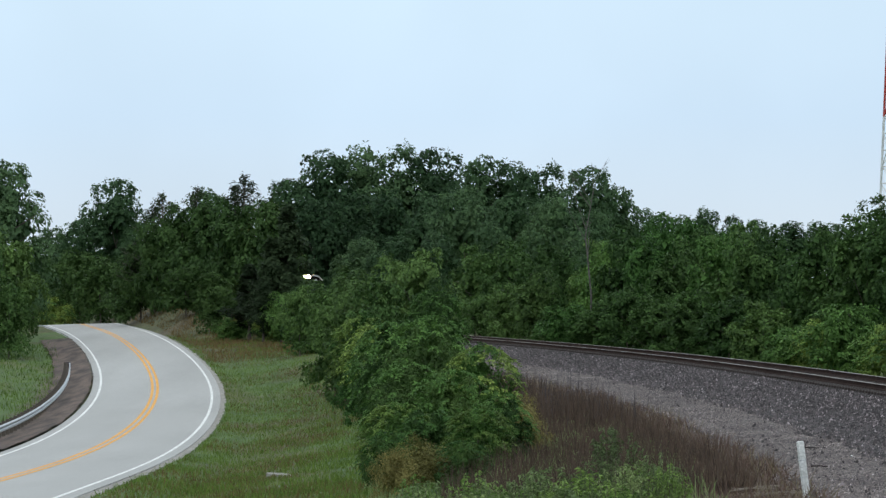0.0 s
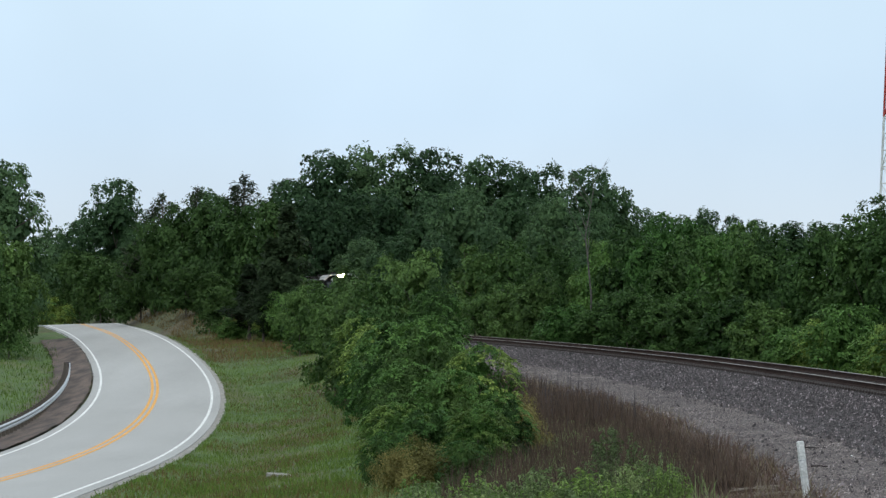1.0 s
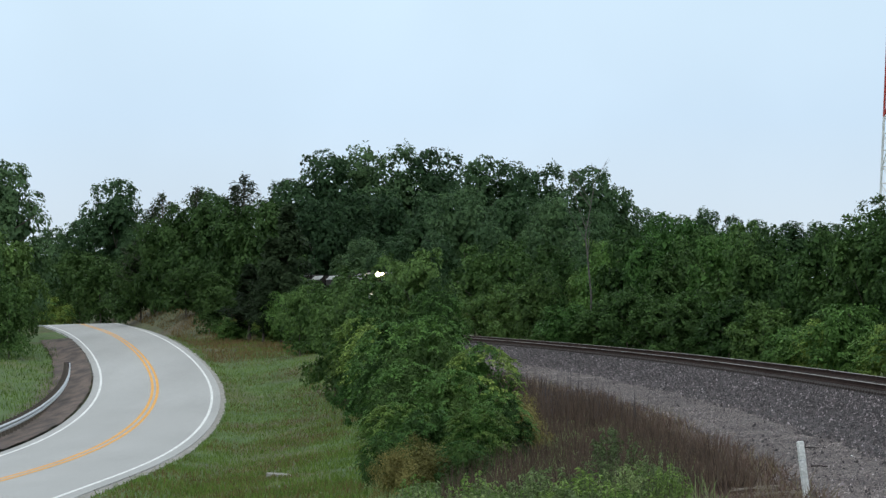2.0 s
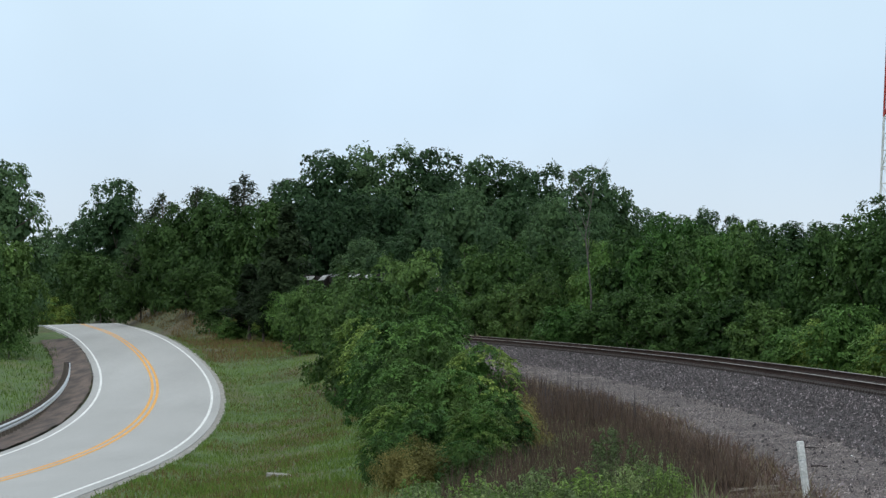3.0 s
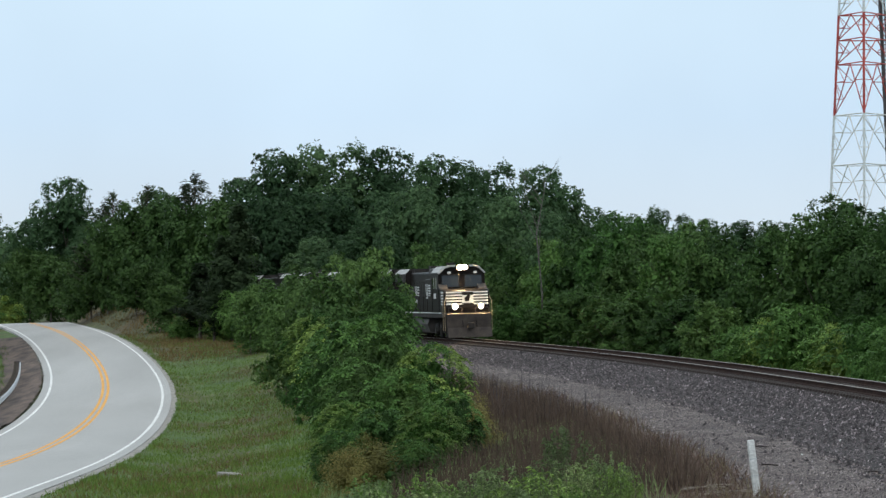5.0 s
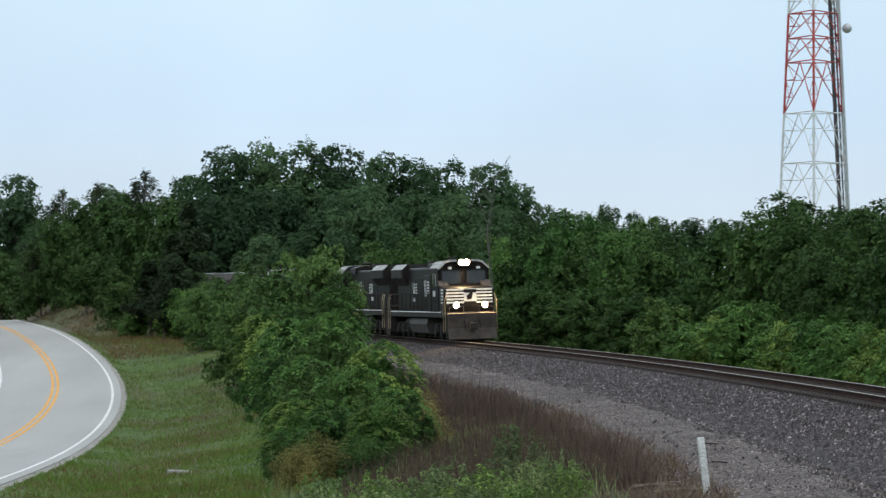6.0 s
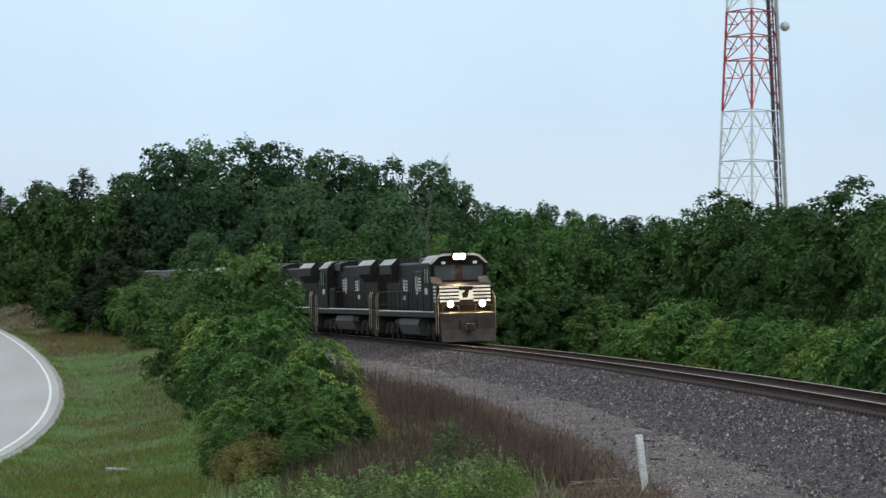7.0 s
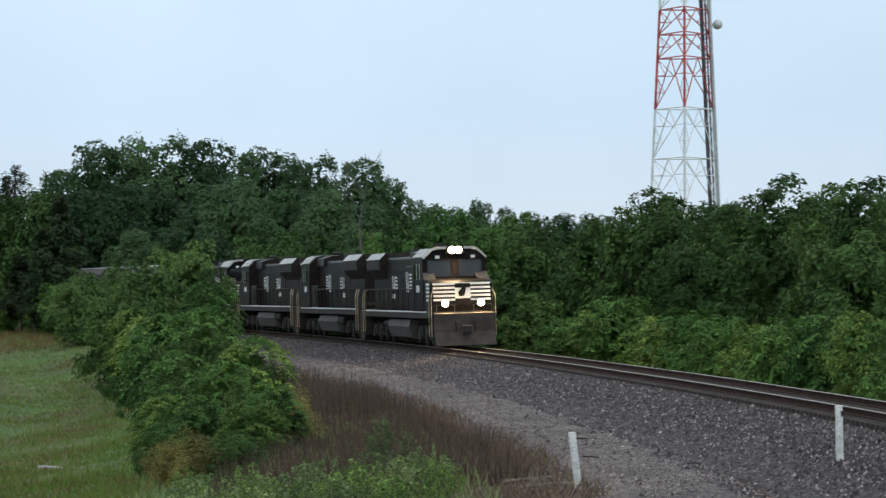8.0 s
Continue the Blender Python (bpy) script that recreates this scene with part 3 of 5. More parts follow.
LIT = [template(broadleaf("tree", 51 + i, 8, 6.5, 0.1, 0.25, 7000, 72, LEAF_FRESH, "fresh yellow-green trackside tree", "tree", 0.1, 0.04), 8, 6.5) for i in range(2)]
SHRUB = [template(broadleaf("shrub", 71 + i, 3.5, 4.2, 0.0, 0.17, 5400, 60, (LEAF_FRESH, LEAF_BRIGHT, LEAF_FRESH)[i], "rounded fresh green shrub beside the railway", "shrub", 0.12, 0.04, 0.05, masses=7, fronds=40, frond_mat=LEAF_FRESH), 3.5, 4.2) for i in range(3)]
NEAR = [template(broadleaf("shrub", 91 + i, 5, 4.6, 0.0, 0.155, 9000, 50, (LEAF_MID, LEAF_FRESH, LEAF_WOOD)[i], "large green bush with drooping leaf sprays on the embankment", "shrub", 0.105, 0.028, 0.05, masses=8, fronds=(120, 180, 100)[i], frond_mat=(LEAF_FRESH, LEAF_BRIGHT, LEAF_FRESH)[i]), 5, 4.6) for i in range(3)]
TAN = [template(broadleaf("shrub", 111 + i, 1.8, 2.4, 0.0, 0.065, 8000, 70, LEAF_TAN, "straw-tinted shrub going over among green bushes", "shrub", 0.12, 0.09, 0.02, masses=9), 1.8, 2.4) for i in range(2)]
WEED = [template(stalky_weed("weed", 121 + i, 1.0, 1.2, 0.1, 46, (LEAF_WEED, LEAF_GREENWEED, LEAF_WEED)[i], "pale green stalky leafy weed clump on the slope"), 1.0, 1.2) for i in range(3)]
CEDAR = [template(cedar("cedar", 131 + i, 9, 4.5, 0.25, 10000, LEAF_CEDAR, "dark dense rounded cedar"), 9, 4.5) for i in range(2)]
SPIRE = [template(spire("cedar", 141 + i, 9, 5.0, 0.22, LEAF_CEDAR, "dark spiky pointed red cedar with open branches"), 9.1, 5.0) for i in range(2)]


def stand(kinds, group, rows):
    """Stand trees or shrubs at x, y, with their tops at a height and their width in metres."""
    rng = np.random.default_rng(len(group))
    for i, (x, y, top, wide) in enumerate(rows):
        k = kinds[i % len(kinds)]
        z = ground_z(x, y) - (0.45 if kinds is SHRUB else 0.3 if kinds in (MID, NEAR, DIM, LIT, WALL) else 0.0)
        wide = max(wide, (0.36 if kinds is CEDAR else 0.62) * (top - z))
        tagged(place(k, x, y, max(top - z, 0.8), wide, float(rng.uniform(0, 360)), ground_z(x, y) - z + 0.05), group=group)


stand(BIG, 'hill of tall trees beyond the track', [
    (-17.6, 360, 16.9, 8.1), (-13.1, 345, 19.4, 9.1), (-9.2, 350, 20.0, 10.0), (-5.3, 345, 20.0, 9.1), (-0.9, 345, 19.8, 9.1), (4.0, 330, 18.0, 8.1), (7.3, 330, 17.5, 7.4),
    (10.5, 320, 16.8, 7.8), (14.4, 310, 16.2, 7.6), (17.8, 315, 14.2, 5.8),
])
stand(BIG, 'lower trees in front of the hill', [
    (-13.1, 322, 13.5, 7.9), (-9.7, 325, 14.7, 7.9), (-6.1, 320, 14.0, 8.5), (-1.4, 310, 13.6, 7.6), (2.0, 300, 13.8, 7.9), (6.1, 290, 12.6, 7.7), (10.0, 282, 12.1, 6.9),
    (13.8, 275, 10.6, 6.2), (-8.0, 305, 9.0, 6.8), (-4.6, 300, 8.9, 6.7), (-0.7, 290, 8.7, 6.5),
])
stand(BIG, 'far tree line', [
    (26.5, 380, 13.5, 6.0), (29.6, 382, 13.3, 5.6), (32.5, 380, 14.1, 5.4), (37.5, 400, 13.8, 6.5), (40.4, 400, 13.4, 4.9), (47.0, 420, 13.6, 7.7), (51.6, 420, 13.6, 7.7), (57.0, 420, 13.4, 7.7), (60.8, 400, 13.6, 7.3),
    (66.6, 400, 13.9, 7.3),
])
stand(MID, 'trees behind the track', [
    (2.7, 265, 7.7, 5.4), (5.4, 255, 7.9, 5.7), (7.8, 245, 7.3, 5.0), (9.7, 235, 6.6, 4.3), (11.9, 228, 7.3, 5.1), (13.7, 218, 8.3, 5.3), (14.8, 200, 6.0, 4.1),
    (17.2, 208, 7.7, 4.2), (19.1, 204, 8.0, 4.6), (19.1, 192, 7.1, 4.3), (20.6, 192, 7.3, 4.3), (22.0, 187, 7.2, 4.6), (23.1, 180, 6.9, 4.4), (23.9, 174, 7.7, 3.2),
])
stand(WALL, 'trees behind the nearer track', [
    (25.3, 178, 8.7, 2.2), (25.7, 172, 7.9, 3.9), (26.1, 166, 7.5, 3.7), (26.5, 160, 7.2, 3.6), (26.6, 152, 7.6, 3.7), (26.7, 142, 8.1, 4.0), (27.2, 136, 7.3, 3.3),
    (26.5, 127, 7.2, 3.6), (26.5, 122, 7.2, 3.2), (26.9, 118, 6.9, 3.4), (24.2, 115, 4.9, 2.3),
])
stand(LIT, 'yellow-green trees behind the track', [
    (15.3, 212, 8.7, 4.3), (11.7, 222, 7.0, 2.7), (17.5, 196, 7.0, 3.2), (17.4, 225, 8.4, 3.7),
])
stand(MID, 'undergrowth beside the track', [
    (3.0, 248, 3.3, 4.5), (5.1, 241, 4.1, 4.4), (6.9, 228, 4.9, 4.6), (10.5, 210, 3.1, 4.3), (12.0, 202, 3.8, 4.1), (13.3, 194, 3.1, 4.3), (14.7, 186, 3.4, 4.2),
    (16.3, 177, 3.0, 4.3), (17.5, 170, 2.7, 3.8),
])
stand(SHRUB, 'shrubs beside the track', [
    (8.3, 212, 2.4, 3.9), (18.5, 153, 1.8, 3.4), (17.4, 155, 1.3, 2.8), (19.5, 150, 2.5, 3.7), (20.4, 143, 1.6, 3.2), (21.1, 138, 1.9, 3.4), (21.5, 132, 1.6, 3.2),
    (21.7, 125, 1.4, 3.1), (21.8, 118, 1.6, 3.1), (21.7, 110, 1.8, 3.1), (21.5, 102, 2.0, 3.1), (21.4, 96, 1.8, 2.7),
])
stand(DIM, 'trees between the road and the track', [
    (-16.1, 282, 12.1, 6.3), (-19.0, 287, 12.0, 7.0), (-22.4, 297, 12.7, 7.3), (-25.5, 302, 12.3, 6.8), (-27.9, 305, 10.9, 5.6), (-30.3, 312, 9.1, 6.4), (-19.8, 270, 5.3, 4.4),
    (-23.7, 287, 6.0, 4.7), (-32.7, 325, 7.7, 6.6), (-36.8, 335, 7.8, 6.8), (-40.4, 345, 8.6, 6.3), (-14.8, 268, 8.2, 3.8), (-11.0, 245, 4.0, 3.5), (-43.8, 352, 8.1, 6.5),
    (-45.4, 345, 6.7, 5.6),
])
stand(BIG, 'taller trees above the road', [
    (-37.0, 350, 16.6, 7.5), (-42.1, 365, 12.9, 5.9), (-47.2, 385, 12.3, 7.1), (-51.6, 400, 10.7, 6.5), (-34.1, 345, 11.1, 5.6), (-24.2, 325, 14.4, 4.0),
])
stand(CEDAR, 'cedars on the bank', [
    (-12.9, 258, 11.0, 6.6), (-16.2, 260, 5.9, 5.6), (-14.2, 257, 8.2, 5.0), (-14.6, 253, 4.6, 4.0),
])
stand(SPIRE, 'pointed cedars on the bank', [
    (-28.0, 310, 13.8, 9), (-28.9, 311, 12.7, 8), (-19.2, 300, 15.3, 10), (-20.2, 302, 14.5, 8), (-24.4, 308, 14.4, 9),
])
stand(BIG, 'trees on the far side of the road', [
    (-37.0, 262, 14.6, 4.8), (-37.9, 250, 11.9, 5.6),
])
stand(MID, 'undergrowth on the far side of the road', [
    (-34.0, 240, 8.3, 4.4), (-35.2, 235, 7.5, 5.3), (-37.5, 275, 7.4, 3.4), (-40.0, 300, 6.2, 3.7), (-32.4, 232, 4.1, 2.8),
])
stand(MID, 'tall bushes on the embankment', [
    (-1.35, 172, 5.65, 3.3), (-2.7, 176, 5.3, 3.3), (-4.6, 167, 3.9, 3.7), (-3.5, 158, 3.9, 3.6), (-6.2, 178, 3.1, 3.3), (-7.3, 205, 4.2, 4.6), (-5.4, 195, 4.9, 4.4),
    (-9.0, 225, 4.2, 4.1), (-10.2, 222, 3.9, 3.0), (-6.3, 200, 4.4, 3.7), (-0.4, 168, 4.0, 3.0),
])
stand(NEAR, 'bushes on the embankment', [
    (-0.35, 160, 3.2, 2.3), (-2.7, 142, 1.7, 3.4), (-2.3, 128, 1.1, 2.8), (-0.4, 136, 2.0, 1.7), (-3.9, 155, 2.0, 2.8), (-0.55, 102, 1.75, 2.5), (-1.6, 110, 1.9, 2.6),
    (1.25, 98, 1.25, 2.1), (-1.0, 93, 0.6, 2.5), (-3.3, 148, 0.4, 2.4),
])
stand(NEAR, 'near bushes on the embankment', [
    (0.3, 88, 0.65, 2.2), (-1.25, 86, -0.2, 1.9), (1.55, 83, 0.05, 1.6), (-0.3, 81, -0.25, 1.9), (0.9, 78, -0.05, 1.6), (-1.45, 80, -0.85, 1.3), (0.5, 74, -0.75, 1.2),
])
stand(TAN, 'straw-tinted shrubs', [
    (-0.5, 75, -0.7, 1.8), (-1.1, 74, -0.9, 1.2), (2.2, 84, 0.0, 1.4),
])
weed_rng = np.random.default_rng(77)
stand(WEED, 'weeds on the slope', [
    (1.9, 58, -0.45, 1.1), (2.5, 57, -0.42, 1.2), (4.05, 60, -0.3, 0.9), (3.75, 68, -0.1, 0.6), (1.1, 54, -0.55, 1.0), (0.3, 52, -0.65, 1.0), (2.1, 53, -0.6, 1.1),
    (3.0, 54, -0.55, 0.9), (1.5, 52, -0.55, 0.8), (-0.4, 52, -0.72, 1.0), (4.2, 58, -0.4, 0.7), (0.9, 56, -0.7, 1.0), (3.1, 60, -0.45, 0.7),
] + [(float(x), float(y), float(-1.0 + 0.06 * (x + 1) + weed_rng.uniform(0.1, 0.38)), float(weed_rng.uniform(0.5, 0.9)))
     for x, y in zip(weed_rng.uniform(-1.2, 4.0, 24), weed_rng.uniform(50, 62, 24))])
stand(SHRUB, 'small shrubs by the edge', [
    (-12.6, 252, 3.5, 3.6), (-14.1, 255, 2.4, 3.1), (-10.6, 240, 2.8, 2.9), (-17.3, 262, 1.4, 3.7), (-42.9, 340, 3.6, 4.8),
])

for kinds in (BIG, MID, WALL, DIM, LIT, SHRUB, NEAR, TAN, WEED, CEDAR, SPIRE):
    for ob in kinds:
        for o in (*ob.children_recursive, ob):
            bpy.data.objects.remove(o)

# ---------------------------------------------------------------- locomotive
def prism_y(bm, section, y0, y1):
    """A cross-section of (x, z) pairs, drawn out from y0 to y1."""
    a = [bm.verts.new((x, y0, z)) for x, z in section]
    b = [bm.verts.new((x, y1, z)) for x, z in section]
    bm.faces.new(a)
    bm.faces.new(b[::-1])
    for i in range(len(a)):
        j = (i + 1) % len(a)
        bm.faces.new((a[j], a[i], b[i], b[j]))
    bmesh.ops.recalc_face_normals(bm, faces=bm.faces)
    return bm


def box_part(name, mat, root, dims, bevel=0.0, label=""):
    return part(name, box(bmesh.new(), *dims, bevel), mat, root, label)


def shared(name, mesh, root, m):
    ob = new(name, mesh)
    ob.parent = root
    ob.matrix_basis = m
    return ob


def wheel_mesh():
    bm = bmesh.new()
    for x in (-0.7525, 0.7525):
        cyl(bm, (x - 0.065, 0, 0), (x + 0.065, 0, 0), 0.5, 20)
        cyl(bm, (x - math.copysign(0.075, x) - 0.02, 0, 0), (x - math.copysign(0.075, x) + 0.02, 0, 0), 0.54, 20)
        for k in range(4):
            a = k * math.pi / 2
            box(bm, x + math.copysign(0.06, x) - 0.015, x + math.copysign(0.06, x) + 0.015, 0.28 * math.cos(a) - 0.05, 0.28 * math.cos(a) + 0.05, 0.28 * math.sin(a) - 0.05, 0.28 * math.sin(a) + 0.05)
    cyl(bm, (-0.75, 0, 0), (0.75, 0, 0), 0.09, 10)
    me = bpy.data.meshes.new("wheelset")
    bm.to_mesh(me)
    bm.free()
    me.materials.append(LOCO_GRIME)
    return me


WHEELS = wheel_mesh()


def bogie(root, y, axles, reach):
    for sx in (-1, 1):
        bm = bmesh.new()
        prof = [(y - reach - 0.5, 0.55), (y - reach - 0.45, 0.95), (y - reach * 0.5, 1.05), (y, 0.85), (y + reach * 0.5, 1.05), (y + reach + 0.45, 0.95), (y + reach + 0.5, 0.55), (y + reach * 0.6, 0.5), (y, 0.38), (y - reach * 0.6, 0.5)]
        prism(bm, prof, sx * 1.0 - 0.09, sx * 1.0 + 0.09)
        for k in range(axles):
            ya = y + (k - (axles - 1) / 2) * (2 * reach / (axles - 1))
            box(bm, sx * 1.08 - 0.12, sx * 1.08 + 0.12, ya - 0.2, ya + 0.2, 0.33, 0.75, 0.03)
        for k in (-0.5, 0.5):
            cyl(bm, (sx * 1.12, y + k * reach, 0.5), (sx * 1.12, y + k * reach, 1.0), 0.14, 10)
        part("bogie_side_frame", bm, LOCO_GRIME, root, "dusty cast bogie side frame")
    for k in range(axles):
        ya = y + (k - (axles - 1) / 2) * (2 * reach / (axles - 1))
        shared("wheelset", WHEELS, root, pose(0, ya, 0.53))


def locomotive(label, lit):
    root = tagged(new("locomotive"), label, "locomotive")
    box_part("underframe", LOCO_GRIME, root, (-1.5, 1.5, -10.3, 10.3, 1.38, 1.7), 0.02)
    for sx in (-1, 1):
        box_part("sill_stripe", LOCO_WHITE, root, (sx * 1.51 - 0.012, sx * 1.51 + 0.012, -8.9, 9.4, 1.66, 1.73), label="thin white stripe along the walkway sill")
    bm = bmesh.new()
    prism_y(bm, [(-1.3, 1.28), (-1.42, 0.95), (-1.25, 0.42), (-0.8, 0.3), (0.8, 0.3), (1.25, 0.42), (1.42, 0.95), (1.3, 1.28)], -3.3, 3.0)
    part("fuel_tank", bm, LOCO_SILVER, root, "dusty grey fuel tank")
    for sx in (-1, 1):
        part("air_reservoir", cyl(bmesh.new(), (sx * 1.15, 3.1, 1.05), (sx * 1.15, 4.6, 1.05), 0.2, 12), LOCO_GRIME, root)
    bogie(root, -6.9, 3, 1.95)
    bogie(root, 6.9, 3, 1.95)
    # pilots, couplers, steps
    for sy in (-1, 1):
        bm = bmesh.new()
        prism(bm, [(sy * 10.3, 1.65), (sy * 10.62, 1.6), (sy * 10.62, 0.75), (sy * 10.95, 0.12), (sy * 10.75, 0.1), (sy * 10.3, 0.6)], -1.42, 1.42)
        part("pilot", bm, PILOT_GREY, root, "dusty brown-black snow-plough pilot")
        bm = bmesh.new()
        box(bm, -0.14, 0.14, min(sy * 10.6, sy * 11.2), max(sy * 10.6, sy * 11.2), 0.72, 1.02, 0.04)
        box(bm, -0.22, 0.22, min(sy * 11.05, sy * 11.3), max(sy * 11.05, sy * 11.3), 0.66, 1.06, 0.05)
        part("coupler", bm, LOCO_GRIME, root)
        for sx in (-1, 1):
            bm = bmesh.new()
            for k in range(4):
                z = 0.42 + k * 0.33
                box(bm, min(sx * 1.12, sx * 1.5), max(sx * 1.12, sx * 1.5), min(sy * 9.75, sy * 10.3), max(sy * 9.75, sy * 10.3), z, z + 0.04)
            for k in (9.73, 10.32):
                box(bm, min(sx * 1.1, sx * 1.48), max(sx * 1.1, sx * 1.48), sy * k - 0.02, sy * k + 0.02, 0.4, 1.7)
            part("steps", bm, LOCO_GRIME, root)
            bm = bmesh.new()
            for k in (9.7, 10.36):
                cyl(bm, (sx * 1.53, sy * k, 0.55), (sx * 1.53, sy * k, 2.4), 0.02, 6)
                cyl(bm, (sx * 1.53, sy * k, 2.4), (sx * 1.4, sy * (k - 0.1), 2.75), 0.026, 6)
            part("grab_iron", bm, HANDRAIL, root, "yellowish grab irons with lamplight warmth put into the tan")
        for sx in (-1, 1):
            bm = bmesh.new()
            cyl(bm, (sx * 1.3, sy * 10.5, 2.0), (sx * 0.45, sy * 10.55, 2.0), 0.018, 6)
            for x in (1.3, 0.45):
                cyl(bm, (sx * x, sy * 10.5, 1.65), (sx * x, sy * 10.52, 2.0), 0.018, 6)
            part("end_rail", bm, LOCO_SILVER, root)
        for x in (-0.45, 0.45):
            part("brake_hose", cyl(bmesh.new(), (x, sy * 10.65, 1.2), (x, sy * 10.85, 0.75), 0.03, 6), LOCO_BLACK, root)
    # nose and cab
    bm = bmesh.new()
    prism(bm, [(-10.0, 1.7), (-10.06, 2.0), (-9.98, 3.0), (-9.75, 3.14), (-8.3, 3.28), (-8.3, 1.7)], -1.5, 1.5)
    es = [e for e in bm.edges if abs(e.verts[0].co.x) > 1.4 and abs(e.verts[0].co.x - e.verts[1].co.x) < 0.01 and e.verts[0].co.y < -9.5 and e.verts[1].co.y < -9.5]
    bmesh.ops.bevel(bm, geom=es, offset=0.16, segments=3, affect="EDGES", profile=0.5)
    part("nose", bm, LOCO_BLACK, root)
    for k in range(5):
        z = 2.2 + k * 0.185
        for x0, x1 in ((-1.36, -0.32), (0.42, 1.36)):
            y = -10.06 + (z - 2.0) * 0.08
            box_part("nose_stripe", LOCO_WHITE, root, (x0, x1, y - 0.03, y + 0.12, z, z + 0.1))
        box_part("nose_stripe", LOCO_WHITE, root, (-1.516, -1.49, -9.75, -9.0, z, z + 0.1))
    bm = bmesh.new()
    prism(bm, [(-10.05, 2.3), (-9.97, 3.04), (-9.9, 3.04), (-9.9, 2.3)], -0.32, 0.42)
    part("emblem_panel", bm, LOCO_WHITE, root, "white nose emblem panel")
    bm = bmesh.new()
    prism_y(bm, [(-0.12, 2.4), (0.1, 2.42), (0.2, 2.75), (0.08, 2.95), (-0.02, 2.75), (-0.18, 2.6)], -10.1, -9.98)
    part("emblem", bm, LOCO_BLACK, root, "plain black emblem shape")
    box_part("nose_door", LOCO_BLACK, root, (0.55, 1.15, -10.02, -9.96, 1.75, 2.15), 0.01)
    bm = bmesh.new()
    box(bm, -1.53, 1.53, -8.3, -5.3, 1.7, 4.27, 0.03)
    part("cab", bm, LOCO_BLACK, root)
    arch = [(-1.53, 4.25), (-1.12, 4.64), (-0.8, 4.72), (0.8, 4.72), (1.12, 4.64), (1.53, 4.25)]
    part("cab_roof", prism_y(bmesh.new(), arch, -8.34, -5.25), LOCO_BLACK, root)
    band = [(-1.56, 4.24), (-1.13, 4.67), (-0.8, 4.76), (0.8, 4.76), (1.13, 4.67), (1.56, 4.24), (1.48, 4.2), (1.08, 4.57), (0.78, 4.64), (-0.78, 4.64), (-1.08, 4.57), (-1.48, 4.2)]
    bm = bmesh.new()
    lo = [bm.verts.new((x, -8.52, z)) for x, z in band]
    hi = [bm.verts.new((x, -8.2, z)) for x, z in band]
    for i in range(12):
        j = (i + 1) % 12
        bm.faces.new((lo[j], lo[i], hi[i], hi[j]))
    for i in range(5):
        bm.faces.new((lo[i], lo[i + 1], lo[10 - i], lo[11 - i]))
        bm.faces.new((hi[i + 1], hi[i], hi[11 - i], hi[10 - i]))
    bmesh.ops.recalc_face_normals(bm, faces=bm.faces)
    part("visor", bm, GREY_AND_SHEEN, root, "pale grey edge of the cab roof")
    for sx in (-1, 1):
        bm = bmesh.new()
        cyl(bm, (sx * 1.33, -8.1, 4.5), (sx * 1.33, -5.5, 4.5), 0.03, 5)
        # pale strip over the black roof slope, imitating the sky reflected in it
        prism_y(bm, [(sx * 1.51, 4.28), (sx * 1.13, 4.65), (sx * 1.15, 4.68), (sx * 1.54, 4.3)], -8.15, -5.6)
        part("roof_side_panel", bm, GREY_AND_SHEEN, root, "sky sheen on the sloping cab roof, put in as pale grey")
        bm = bmesh.new()
        prism(bm, [(-8.38, 3.36), (-8.33, 4.1), (-8.28, 4.1), (-8.3, 3.36)], min(sx * 0.2, sx * 1.3), max(sx * 0.2, sx * 1.3))
        part("windshield", bm, GLASS_DARK, root, "dark cab windshield")
        for z in (3.32, 4.11):
            box_part("window_frame", LOCO_GRIME, root, (min(sx * 0.14, sx * 1.36), max(sx * 0.14, sx * 1.36), -8.41, -8.27, z, z + 0.045))
        box_part("side_window", GLASS_DARK, root, (sx * 1.535 - 0.02, sx * 1.535 + 0.02, -7.5, -6.1, 3.25, 3.95))
        box_part("window_post", GREY_AND_SHEEN, root, (sx * 1.54 - 0.025, sx * 1.54 + 0.025, -6.84, -6.76, 3.22, 3.98))
        box_part("window_post", GREY_AND_SHEEN, root, (sx * 1.54 - 0.025, sx * 1.54 + 0.025, -7.58, -7.5, 3.22, 3.98))
        box_part("cab_door", LOCO_BLACK, root, (sx * 1.535 - 0.02, sx * 1.535 + 0.02, -5.95, -5.4, 1.75, 3.9), 0.01)
        for k in range(3):
            box_part("cab_marking", LOCO_WHITE, root, (sx * 1.536 - 0.006, sx * 1.536 + 0.006, -7.3 + k * 0.3, -7.1 + k * 0.3, 2.62, 2.95))
        # mirror wedge beside the windshield
        bm = bmesh.new()
        prism(bm, [(-8.9, 3.2), (-8.3, 3.55), (-8.25, 3.3), (-8.3, 3.2)], min(sx * 1.0, sx * 1.55), max(sx * 1.0, sx * 1.55))
        part("nose_shoulder", bm, LOCO_SILVER, root)
    box_part("headlight_box", LOCO_BLACK, root, (-0.42, 0.42, -8.62, -8.3, 4.4, 4.78), 0.04)
    lamp = LAMP_GLOW if lit else GLASS_DARK
    for x in (-0.16, 0.16):
        part("headlight", cyl(bmesh.new(), (x, -8.6, 4.59), (x, -8.66, 4.59), 0.155, 16), lamp, root, "lit warm white headlight" if lit else "unlit headlight")
    for x in (-0.85, 0.85):
        part("ditch_light_box", cyl(bmesh.new(), (x, -10.05, 2.08), (x, -10.3, 2.08), 0.17, 14), LOCO_BLACK, root)
